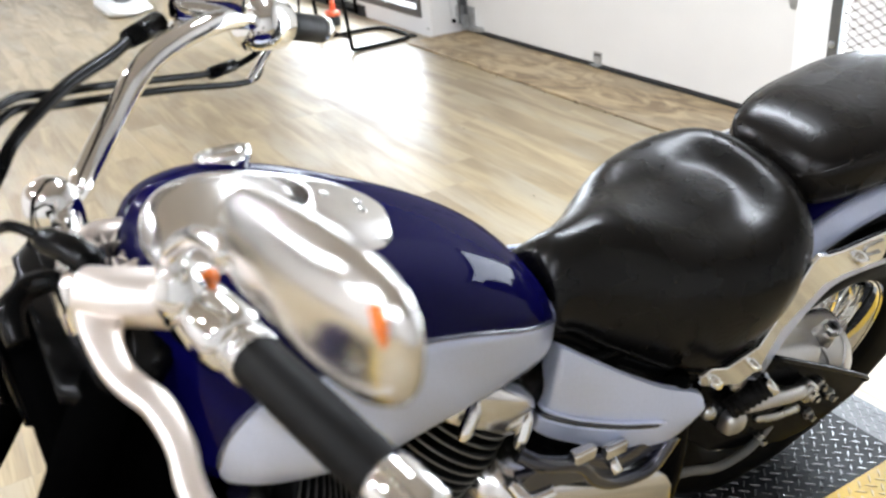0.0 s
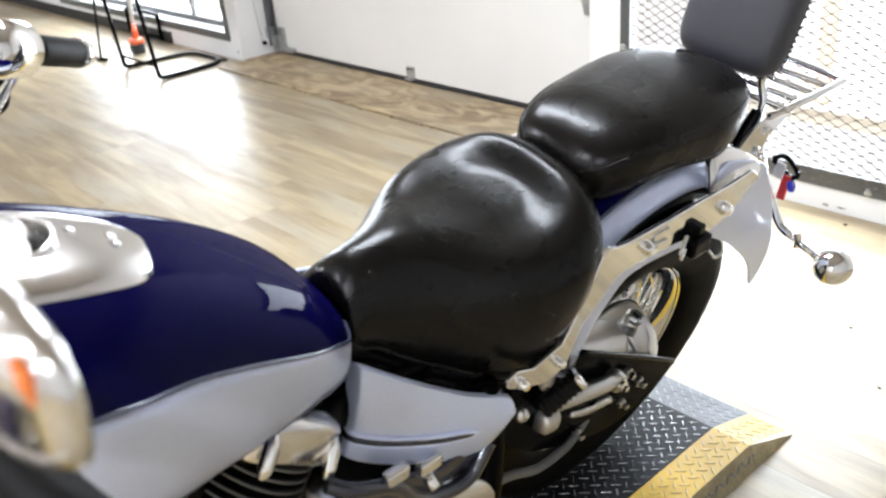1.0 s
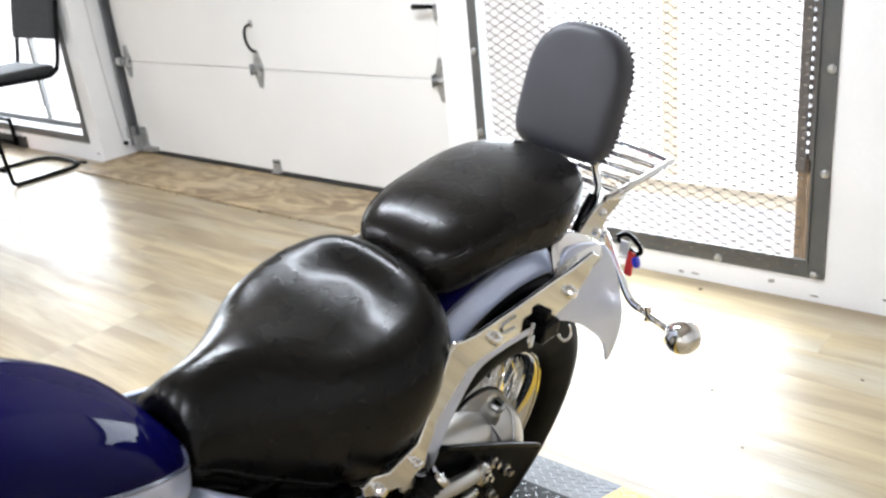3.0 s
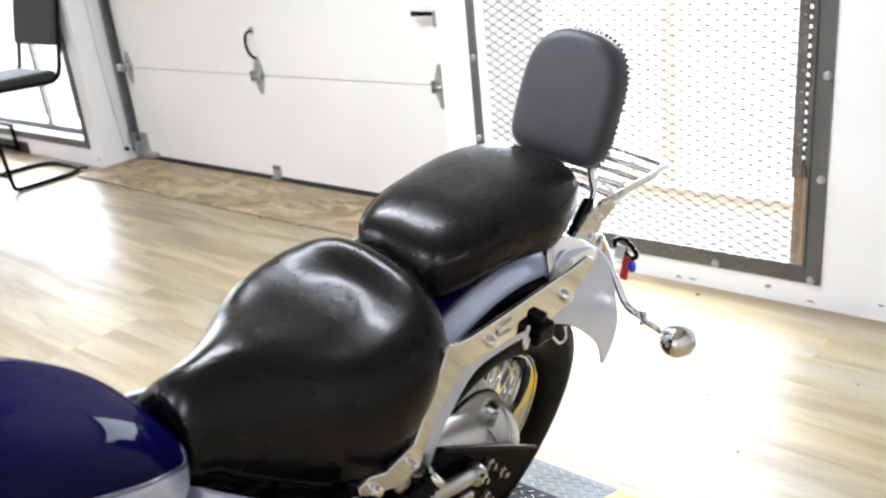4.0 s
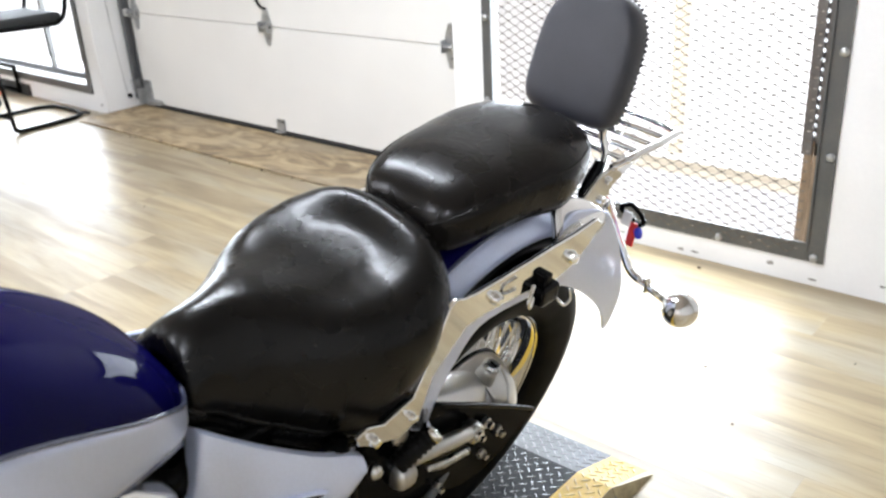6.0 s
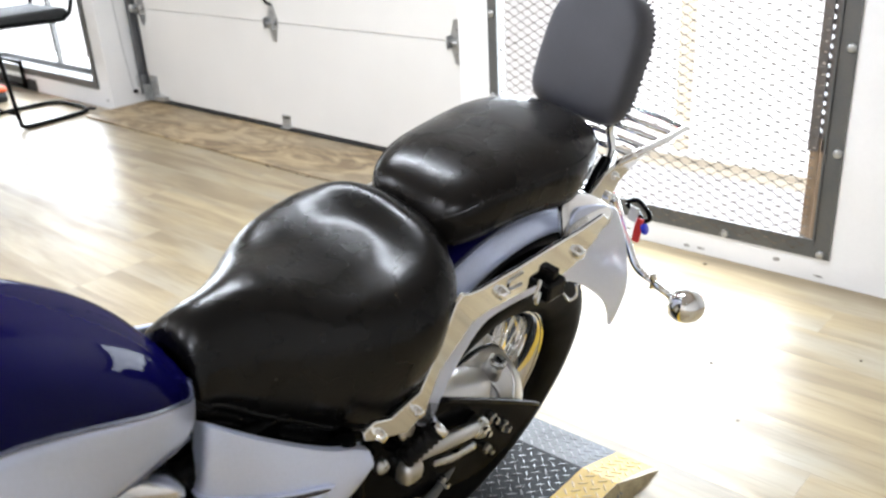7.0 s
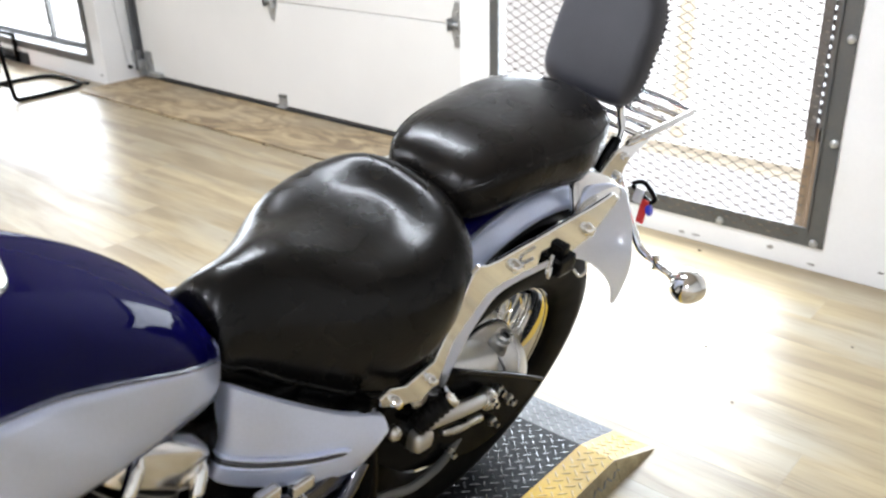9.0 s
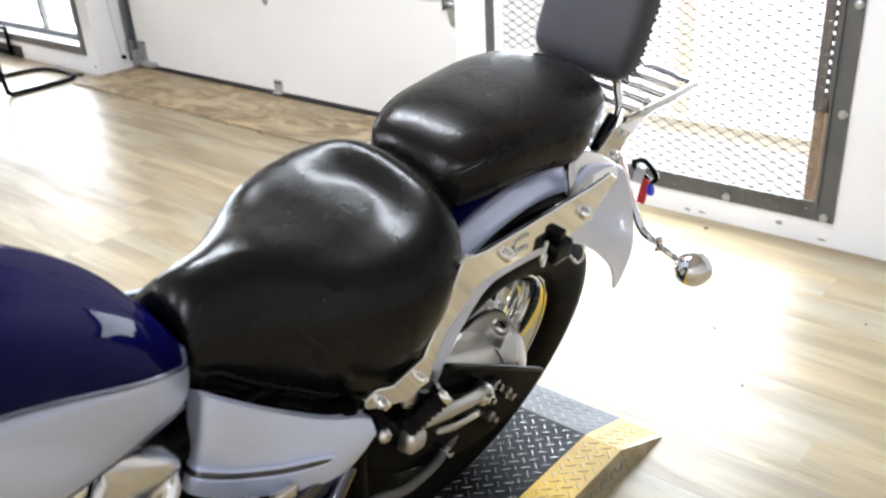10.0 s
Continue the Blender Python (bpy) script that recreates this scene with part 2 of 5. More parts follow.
def tube_bm(pts, r, seg=10, n=8, bm=None, smooth=True):
    """A round bar along a curve; r is one radius or one for each end and between."""
    P = spline(pts, n) if smooth and len(pts) > 2 else [Vector(p) for p in pts]
    up = Vector((0.13, 0.31, 0.94))
    rings = []
    for i, p in enumerate(P):
        d = (P[min(i + 1, len(P) - 1)] - P[max(i - 1, 0)]).normalized()
        s = d.cross(up)
        s = (s if s.length > 1e-3 else d.cross(Vector((1, 0, 0)))).normalized()
        u = s.cross(d).normalized()
        up = u
        f = i / (len(P) - 1)
        rad = r if not isinstance(r, (list, tuple)) else float(np.interp(f, np.linspace(0, 1, len(r)), r))
        rings.append([p + rad * (math.cos(a) * s + math.sin(a) * u) for a in (2 * math.pi * k / seg for k in range(seg))])
    return ring_bm(rings, bm=bm)


def lathe_bm(profile, m=Matrix(), seg=28, bm=None, closed=False):
    """Turns a profile of (radius, height) about the z axis of m."""
    rings = [[m @ Vector((max(r, 1e-4) * math.cos(a), max(r, 1e-4) * math.sin(a), h)) for a in (2 * math.pi * k / seg for k in range(seg))] for r, h in profile]
    return ring_bm(rings, closed=closed, bm=bm)


def plate_bm(outline, m, t):
    """A flat plate: an outline in the xy plane of m, t thick."""
    bm = bmesh.new()
    a = [bm.verts.new(m @ Vector((x, y, 0))) for x, y in outline]
    b = [bm.verts.new(m @ Vector((x, y, t))) for x, y in outline]
    n = len(a)
    bm.faces.new(a[::-1]), bm.faces.new(b)
    for i in range(n):
        bm.faces.new((a[i], a[(i + 1) % n], b[(i + 1) % n], b[i]))
    return bm


SIDE = Matrix(((0, 0, 1, 0), (1, 0, 0, 0), (0, 1, 0, 0), (0, 0, 0, 1)))  # plate plane y, z; thickness along x


def super_ring(w, z0, z1, y, n=28, p=2.6, x0=0.0):
    """A rounded cross-section in the xz plane."""
    zc, h = (z0 + z1) / 2, (z1 - z0) / 2
    out = []
    for k in range(n):
        a = 2 * math.pi * k / n
        c, s = math.cos(a), math.sin(a)
        out.append(Vector((x0 + w * math.copysign(abs(c) ** (2 / p), c), y, zc + h * math.copysign(abs(s) ** (2 / p), s))))
    return out


def loft_bm(rows, n=28, p=2.6, steps=5):
    """A body over rows of y, half width, bottom z, top z, smoothed between the rows."""
    pts = spline([Vector((r[1], r[2], r[3])) for r in rows], steps)
    ys = [v.x for v in spline([Vector((r[0], 0, 0)) for r in rows], steps)]
    return ring_bm([super_ring(max(v.x, 0.004), v.y, max(v.z, v.y + 0.006), y, n, p) for y, v in zip(ys, pts)])


# ---- the room ----
WY = -0.228          # room face of the window wall
X0, X1, Y0, YO = -6.4, 5.2, -6.4, 0.20
floor = part("floor", box_bm([(X0, X1, Y0, YO, -0.12, -0.004)]), M_FLOOR, None, "pale whitewashed wood-look vinyl plank floor", smooth=False, kind="structure", category="floor")
DOOR_L, DOOR_R, DOOR_H = -1.307, 1.364, 2.30
WIN_L, WIN_R, WIN_B, WIN_T = 1.545, 2.745, 0.115, 1.45
# west end of this window is unseen, widened to brighten the floor
LW_L, LW_R, LW_B, LW_T = -4.20, -1.47, 0.15, 1.45
part("wall_north", box_bm([
    (X0, LW_L, WY, YO, 0, CEILING), (LW_L, LW_R, WY, YO, 0, LW_B), (LW_L, LW_R, WY, YO, LW_T, CEILING), (LW_R, DOOR_L, WY, YO, 0, CEILING),
    (DOOR_L, DOOR_R, WY, YO, DOOR_H, CEILING), (DOOR_L, -1.20, 0.055, YO, 0, DOOR_H), (1.20, DOOR_R, 0.055, YO, 0, DOOR_H),
    (DOOR_R, WIN_L, WY, YO, 0, CEILING), (WIN_L, WIN_R, WY, YO, 0, WIN_B), (WIN_L, WIN_R, WY, YO, WIN_T, CEILING), (WIN_R, X1, WY, YO, 0, CEILING)]),
    M_WALL, None, "white painted wall with a door and two windows", smooth=False, kind="structure", category="wall")
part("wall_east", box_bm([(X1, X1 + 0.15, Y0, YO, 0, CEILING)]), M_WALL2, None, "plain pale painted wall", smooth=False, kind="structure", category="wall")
part("wall_west", box_bm([(X0 - 0.15, X0, Y0, YO, 0, CEILING)]), M_WALL, None, "plain white painted wall", smooth=False, kind="structure", category="wall")
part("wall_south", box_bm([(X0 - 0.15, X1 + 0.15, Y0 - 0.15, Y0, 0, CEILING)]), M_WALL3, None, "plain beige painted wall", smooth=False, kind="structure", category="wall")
part("ceiling", box_bm([(X0 - 0.15, X1 + 0.15, Y0 - 0.15, YO, CEILING, CEILING + 0.15)]), M_CEIL, None, "plain beige ceiling", smooth=False, kind="structure", category="ceiling")
part("ground", box_bm([(-60, 60, YO, 120, -1.70, -1.60)]), M_CONC, None, "pale sunlit concrete yard outside the windows", smooth=False, kind="structure", category="ground")
glow = bpy.data.materials.new("bright_hazy_daylight")
glow.use_nodes = True
_g = glow.node_tree.nodes
_g.remove(_g["Principled BSDF"])
_e2 = _g.new("ShaderNodeEmission")
_e2.inputs[0].default_value, _e2.inputs[1].default_value = (1.0, 1.0, 0.995, 1), 1.7
glow.node_tree.links.new(_e2.outputs[0], _g["Material Output"].inputs[0])
part("backdrop", box_bm([(-16, 16, 1.60, 1.64, -1.6, 8)]), glow, None, "plain bright daylight outside the windows", smooth=False, kind="structure", category="backdrop")
# pale outside post and ledge; translucent, so backdrop glow stands in for sunlight
strip = bpy.data.materials.new("pale_yellow_backlit_translucent")
strip.use_nodes = True
_s = strip.node_tree.nodes
_t, _mx, _d = _s.new("ShaderNodeBsdfTranslucent"), _s.new("ShaderNodeMixShader"), _s["Principled BSDF"]
_t.inputs[0].default_value, _d.inputs["Base Color"].default_value, _mx.inputs[0].default_value = (.97, .92, .82, 1), (.8, .74, .58, 1), .95
strip.node_tree.links.new(_d.outputs[0], _mx.inputs[1]), strip.node_tree.links.new(_t.outputs[0], _mx.inputs[2])
strip.node_tree.links.new(_mx.outputs[0], _s["Material Output"].inputs[0])
yp = part("outside_post", box_bm([(1.893, 1.957, .50, .508, .09, 2.4)]), strip, None, "pale yellow post outside the window, translucent to look sunlit", smooth=False, category="strip")
part("sill_slab", box_bm([(1.2, 3.3, .46, .54, -.04, .05)]), strip, yp, smooth=False)

# floor planks, laid along the window wall
PW, PL = 0.152, 1.22


def plank_mesh(length):
    me = bpy.data.meshes.new("plank")
    bm = box_bm([(0, length - .0003, 0, PW - .0003, -.005, 0)])
    top = [e for e in bm.edges if all(v.co.z > -.001 for v in e.verts)]
    bmesh.ops.bevel(bm, geom=top, offset=.0002, segments=1, affect="EDGES")
    bm.to_mesh(me)
    bm.free()
    me.materials.append(M_PLANK)
    return me


def lay_planks():
    rnd = random.Random(4)
    rest = bmesh.new()
    cache = {}
    y, row = WY - PW, 0
    while y > Y0:
        x = X0 - rnd.choice((.1, .3, .5, .7, .9, 1.1))
        while x < X1:
            a, b = max(x, X0), min(x + PL, X1)
            if b - a > .03:
                if -1.9 < (a + b) / 2 < 3.9 and y > -2.3:
                    key = round(b - a, 2)
                    if key not in cache:
                        cache[key] = plank_mesh(key)
                    ob = new("plank", cache[key])
                    ob.parent, ob.location = floor, (a, y, 0)
                else:
                    v = [rest.verts.new(p) for p in ((a, y, 0), (b - .0008, y, 0), (b - .0008, y + PW - .0008, 0), (a, y + PW - .0008, 0))]
                    rest.faces.new(v)
            x += PL
        y -= PW
        row += 1
    part("planks_beyond", rest, M_PLANK2, floor, "", kind="stuff", smooth=False)


M_PLANK2 = M_PLANK.copy()
_nt = M_PLANK2.node_tree
for _node in list(_nt.nodes):
    if _node.type == "OBJECT_INFO":
        _geo = _nt.nodes.new("ShaderNodeNewGeometry")
        for _l in list(_node.outputs["Random"].links):
            _nt.links.new(_geo.outputs["Random Per Island"], _l.to_socket)

# plywood strip at the garage door
part("plywood_threshold", box_bm([(-1.30, 1.376, -.415, .05, .001, .011)]), M_PLY, None, "worn plywood threshold strip before the garage door", smooth=False, bevel=.002, kind="structure", category="threshold")

M_SLOPE = mat("bare_grey_tread_plate", (0.085, 0.09, 0.095), 0.6, 0.0, var=0.15, scale=12)
M_WORN2 = mat("bright_tread_raise", (0.22, 0.22, 0.225), 0.45, 0.3, var=0.15, scale=30)
M_YELLOW2 = mat("worn_yellow_raise", (0.60, 0.44, 0.12), 0.38, var=0.1, scale=40)
M_TRACK = mat("dull_grey_track_steel", (0.16, 0.165, 0.17), 0.5, 0.5, var=0.15, scale=12)
M_ORANGE2 = mat("orange_plastic", (0.75, 0.13, 0.05), 0.4, var=0.05)

# ---- garage door ----
gd = empty("garage_door", pose(0, 0, 0), "closed cream sectional garage door with a wire pull", "door", kind="")
SEC = [(.035, .556), (.559, 1.085), (1.088, 1.615), (1.618, 2.30)]
for z0, z1 in SEC:
    part("door_section", box_bm([(-1.255, 1.29, .0, .045, z0, z1)]), M_DOOR, gd, smooth=False, bevel=.003)
part("bottom_seal", box_bm([(-1.245, 1.29, -.006, .04, .012, .028)]), M_SEAL, gd, "black rubber bottom seal", smooth=False, bevel=.004)


def hinge(x, z, roller):
    h = part("hinge", plate_bm([(-.036, -.016), (-.012, -.092), (.012, -.092), (.036, -.016), (.036, .016), (.012, .092), (-.012, .092), (-.036, .016)], Matrix.Translation((x, -.001, z)) @ Matrix.Rotation(radians(90), 4, "X"), .004), M_GALV, gd, "galvanised steel hinge", smooth=False)
    part("knuckle", tube_bm([(x - .034, -.016, z), (x + .034, -.016, z)], .012, 10, smooth=False), M_GALV, h)
    part("pin", tube_bm([(x - .042, -.016, z), (x + .042, -.016, z)], .0055, 8, smooth=False), M_STEEL_DARK, h)
    part("cheek", box_bm([(x - .032, x - .028, -.034, 0, z - .026, z + .026), (x + .028, x + .032, -.034, 0, z - .026, z + .026)]), M_GALV, h, smooth=False)
    for s in (-1, 1):
        part("bolt", lathe_bm([(.006, 0), (.006, .004), (.001, .005)], Matrix.Translation((x, -.005, z + s * .05)) @ Matrix.Rotation(radians(90), 4, "X"), 8), M_GALV, h)
    if roller:
        part("roller", tube_bm([(x, -.016, z), (x + roller * .075, -.016, z)], .006, 8, smooth=False), M_GALV, h)
        part("wheel", lathe_bm([(.021, -.008), (.023, 0), (.021, .008)], Matrix.Translation((x + roller * .078, -.016, z)) @ Matrix.Rotation(radians(90), 4, "Y"), 16), M_PLASTIC_W, h)


for z in (.557, 1.086, 1.616):
    hinge(-.015, z, 0), hinge(-1.195, z, -1), hinge(1.165, z, 1)
pull = part("pull", tube_bm([(-.02, -.006, .775), (-.022, -.032, .768), (-.02, -.048, .735), (-.018, -.045, .69), (-.012, -.028, .655), (-.010, -.006, .645)], .007, 8), M_BLACK, gd, "black wire door pull")
part("pull_foot", lathe_bm([(.018, 0), (.018, .004), (.001, .006)], Matrix.Translation((-.02, -.001, .778)) @ Matrix.Rotation(radians(90), 4, "X"), 12), M_GALV, pull)
lb = part("lift_bracket", box_bm([(-.03, .03, -.006, 0, .028, .095), (-.03, .03, -.030, -.006, .028, .033)]), M_GALV, gd, "punched steel lift bracket", smooth=False, bevel=.001)
for x in (-.018, 0, .018):
    part("hole", lathe_bm([(.0055, 0), (.0055, .002), (.001, .002)], Matrix.Translation((x, -.0055, .082)) @ Matrix.Rotation(radians(90), 4, "X"), 10), M_BLACK, lb)
slide = part("slide_bolt", box_bm([(1.165, 1.225, -.022, 0, .80, .865)]), M_GALV, gd, "galvanised slide bolt", smooth=False, bevel=.004)
part("handle", tube_bm([(1.17, -.03, .855), (1.13, -.035, .856), (1.075, -.036, .856)], [.008, .009, .012], 10, smooth=False), M_BLACK, slide)
part("spring", tube_bm([(1.215, -.02, .865), (1.22, -.035, .90), (1.21, -.02, .92)], .005, 8), M_GALV, slide)
bk = part("bottom_bracket", box_bm([(-1.245, -1.165, -.006, 0, .03, .17), (-1.245, -1.12, -.03, -.002, .028, .034), (-1.25, -1.235, -.05, 0, .03, .12)]), M_GALV, gd, "galvanised bottom bracket", smooth=False, bevel=.001)
for p in ((-1.20, .06), (-1.20, .14), (-1.15, .045)):
    part("bolt", lathe_bm([(.007, 0), (.007, .005), (.001, .006)], Matrix.Translation((p[0], -.006, p[1])) @ Matrix.Rotation(radians(90), 4, "X"), 8), M_GALV, bk)
part("foot_tab", box_bm([(-1.18, -1.07, -.035, -.002, .034, .060)]), M_GALV, bk, smooth=False, bevel=.003)
for s, x in ((1, -1.285), (-1, 1.318)):
    tr = part("track", box_bm([(min(x, x + s * .004), max(x, x + s * .004), -.045, .0, .06, 2.3), (min(x, x + s * .03), max(x, x + s * .03), -.004, 0, .06, 2.3), (min(x, x + s * .03), max(x, x + s * .03), -.049, -.045, .06, 2.3)]), M_TRACK, gd, "grey steel door track", smooth=False)
    part("jamb_angle", box_bm([(min(x, x - s * .045), max(x, x - s * .045), -.004, .05, .02, 2.3)]), M_GALV, gd, smooth=False)
    part("track_clip", box_bm([(min(x - s * .04, x + s * .006), max(x - s * .04, x + s * .006), -.05, -.004, .10, .17)]), M_GALV, tr, smooth=False, bevel=.002)
part("lift_cable", tube_bm([(-1.300, -.085, .075), (-1.300, -.118, .7), (-1.300, -.12, 2.3)], .002, 6, 2), M_GALV, gd, "thin steel lift cable")
part("cable_end", lathe_bm([(.012, 0), (.012, .02), (.001, .024)], Matrix.Translation((-1.270, -.085, .085)) @ Matrix.Rotation(radians(-90), 4, "Y"), 12), M_BLACK, gd)

# ---- window with its expanded-metal guard ----
FX0, FX1, FB, FT = 1.507, 2.777, .078, 1.50
w1 = empty("window_1", pose(0, 0, 0), "tall window behind a dark steel frame of expanded metal", "window", kind="structure")
fr_ = part("window_frame", box_bm([(FX0, FX0 + .058, WY - .006, WY, FB, FT), (FX1 - .050, FX1, WY - .006, WY, FB, FT), (FX0 + .058, FX1 - .05, WY - .006, WY, FB, FB + .055), (FX0 + .058, FX1 - .05, WY - .006, WY, FT - .055, FT)]), M_STEEL_DARK, w1, "dark painted steel guard frame", smooth=False, bevel=.001)
part("inner_angle", box_bm([(FX0 + .052, FX0 + .060, WY - .030, WY - .006, FB + .05, FT), (FX1 - .054, FX1 - .048, WY - .012, WY - .006, FB + .05, FT), (FX0 + .058, FX1 - .05, WY - .008, WY - .0, FB + .051, FB + .058)]), M_STEEL_DARK, w1, smooth=False)
for x, z in ((2.764, .711), (2.764, .411), (2.764, 1.02), (2.752, .092), (2.452, .093), (2.15, .093), (1.85, .093), (1.527, .728), (1.527, .43), (1.527, 1.03), (1.527, .12)):
    part("bolt", lathe_bm([(.0135, 0), (.013, .004), (.009, .007), (.001, .008)], Matrix.Translation((x - .002, WY - .006, z)) @ Matrix.Rotation(radians(90), 4, "X"), 12), M_GALV, fr_, "round bolt head")
part("reveal_strip", box_bm([(2.672, 2.70, WY + .03, WY + .06, .10, .44), (2.704, 2.728, WY + .02, WY + .05, .10, .44)]), M_RUSTY, w1, "bare timber strips in the reveal", smooth=False, bevel=.002)
part("perforated_strip", box_bm([(2.668, 2.696, WY + .02, WY + .06, .40, 1.45)] + [(2.696, 2.706, WY + .03, WY + .034, .44 + .027 * k, .455 + .027 * k) for k in range(38)] + [(2.706, 2.745, WY + .02, WY + .05, .40, 1.45)]), mat("brown_grey_steel", (.15, .135, .125), .55, .2, var=.2, scale=20), w1, "slotted steel strip", smooth=False)


def expanded_mesh():
    """Flattened diamonds of expanded metal, joined row by row."""
    bm = bmesh.new()
    dx, dz, th = .056, .01525, .0015
    x0, x1, z0, z1 = 1.548, 2.715, .100, 1.47
    ym = WY - .013
    nx, nz = int((x1 - x0) / dx) + 1, int((z1 - z0) / dz)
    for j in range(nz):
        for i in range(nx):
            cx = x0 + (i + (.5 if j % 2 else 0)) * dx
            cz = z0 + j * dz
            for sx in (-1, 1):
                # strand from the lower knot up to the neighbour knot
                a = Vector((cx + sx * .0030, ym - .002, cz + .0008))
                b = Vector((cx + sx * (dx / 2 - .0030), ym + .002, cz + dz - .0008))
                if b.x > x1 or b.x < x0:
                    continue
                n = Vector((-(b - a).z, 0, (b - a).x)).normalized() * th * .5
                t = Vector((0, .0022, 0))
                v = [bm.verts.new(p) for p in (a - n, a + n, b + n, b - n, a - n + t, a + n + t, b + n + t, b - n + t)]
                for f in ((0, 1, 2, 3), (4, 7, 6, 5), (0, 4, 5, 1), (3, 2, 6, 7)):
                    bm.faces.new([v[k] for k in f])
            v = [bm.verts.new((cx + px, ym + py, cz + pz)) for px, py, pz in ((-.0052, 0, -.0024), (.0052, 0, -.0024), (.0052, .003, .0024), (-.0052, .003, .0024))]
            bm.faces.new(v)
    return bm


part("expanded_metal", expanded_mesh(), M_MESH, w1, "rusty brown expanded-metal mesh", smooth=False, kind="stuff")

# ---- second window by the chair ----
w2 = empty("window_2", pose(0, 0, 0), "wide window in a dark steel frame", "window", kind="structure")
part("window_frame", box_bm([(-1.470, -1.428, WY - .012, WY + .03, .108, 1.5), (-4.22, -1.470, WY - .012, WY + .03, .108, .155), (-4.22, -1.470, WY - .012, WY + .03, 1.45, 1.5), (-4.22, -4.18, WY - .012, WY + .03, .155, 1.45)]), M_STEEL_DARK, w2, "dark steel frame", smooth=False, bevel=.002)
part("sash", box_bm([(-1.560, -1.535, WY + .10, WY + .13, .165, 1.45), (-4.18, -1.535, WY + .10, WY + .13, .125, .185), (-2.10, -2.07, WY + .10, WY + .13, .185, 1.45), (-3.15, -3.12, WY + .10, WY + .13, .185, 1.45)]), M_STEEL_DARK, w2, "dark inner sash", smooth=False, bevel=.002)
part("latch", box_bm([(-1.60, -1.47, WY - .02, WY + .10, .73, .80)]), M_STEEL_DARK, w2, smooth=False, bevel=.004)
part("baseboard", box_bm([(X0, -2.25, WY - .012, WY, .0, .075)]), M_SEAL, None, "black rubber baseboard", smooth=False, kind="structure", category="baseboard")

# ---- cantilever chair ----
def chair(m, label):
    c = empty("cantilever_chair", m, label, "chair", "cantilever chairs")
    W = .475
    half = [(.0, .53, .985), (.0, .475, .74), (.0, .44, .60), (.0, .40, .555), (.0, .34, .545), (.0, .06, .555), (.0, .005, .545), (.0, -.012, .50), (.0, -.006, .42), (.0, .02, .06), (.0, .035, .022), (.0, .07, .013), (.01, .33, .013), (.035, .41, .013), (.09, .45, .013)]
    path = [Vector(p) for p in half] + [Vector((W / 2, .462, .013))] + [Vector((W - p[0], p[1], p[2])) for p in half[::-1]]
    part("frame", tube_bm(path, .0125, 10, 5), M_BLACK, c, "black bent steel tube frame")
    part("crossbar", tube_bm([(.0, .022, .085), (W, .022, .085)], .008, 8), M_BLACK, c)
    seat = bmesh.new()
    box_bm([(.012, W - .012, .005, .43, .552, .605)], seat)
    part("seat", seat, M_FABRIC, c, "dark grey padded seat", bevel=.02, subsurf=0)
    b = box_bm([(.0, W, -.022, .022, -.17, .17)])
    ob = part("backrest", b, M_FABRIC, c, "dark grey padded back", bevel=.018)
    ob.matrix_basis = Matrix.Translation((0, .50, .90)) @ Matrix.Rotation(radians(-13), 4, "X")
    for x in (0, W):
        part("foot", lathe_bm([(.012, 0), (.012, .012), (.008, .016)], Matrix.Translation((x, .05, -.002)), 10), M_SEAL, c)
    return c



chair(pose(-1.84, -.775, 0), "black cantilever chair with dark grey padded seat")

# broom, pole and small things by the window
broom = empty("broom", pose(-2.20, -.50, 0), "upright broom with an orange head and white handle", "broom")
part("bristles", loft_bm([(-.03, .05, .0, .06), (-.02, .06, .0, .065), (.02, .06, .0, .065), (.03, .05, .0, .06)], 16, 5.0), M_FABRIC, broom, "grey bristles")
part("head", loft_bm([(-.035, .05, .06, .095), (-.02, .06, .06, .10), (.02, .06, .06, .10), (.035, .05, .06, .095)], 16, 4.0), M_ORANGE2, broom, "orange plastic head")
part("socket", tube_bm([(0, 0, .09), (.0, .005, .19)], [.022, .014], 12, smooth=False), M_ORANGE2, broom)
part("handle", tube_bm([(0, .005, .2), (.0, .12, 1.35)], .012, 10, smooth=False), M_PLASTIC_W, broom, "white handle")
pole = empty("pole_stand", pose(-2.24, -.74, 0), "thin black pole on a small foot", "stand")
part("pole", tube_bm([(0, 0, .01), (-.06, .10, .62), (-.10, .16, 1.1)], .008, 8), M_BLACK, pole)
part("foot", tube_bm([(-.07, .0, .012), (.0, -.012, .012), (.07, .01, .012)], .012, 8), M_BLACK, pole)
low = empty("floor_stand", pose(-2.36, -.235, 0), "low black tubular floor stand against the wall", "stand")
part("rail", tube_bm([(-.50, -.02, .02), (-.50, -.02, .16), (-.46, -.02, .185), (-.03, -.02, .185), (0, -.02, .16), (0, -.02, .012)], .014, 8, 4), M_BLACK, low)
part("foot_rail", tube_bm([(-.50, -.02, .03), (0, -.02, .03)], .010, 8), M_BLACK, low)
tray = empty("dust_sheet_stack", pose(-4.25, -1.50, 0), "white folded sheets and a dark box on the floor", "sheets")
part("sheet", loft_bm([(-.16, .30, .0, .05), (-.12, .42, .0, .09), (.02, .45, .0, .07), (.14, .38, .0, .10), (.2, .26, .0, .04)], 24, 3.0), M_PLASTIC_W, tray)
part("box", box_bm([(-.16, .12, -.04, .16, .065, .22)]), M_STEEL_DARK, tray, smooth=False, bevel=.01)
debris = empty("floor_wedge", pose(-1.46, -.285, 0), "small black rubber wedge on the floor", "wedge")
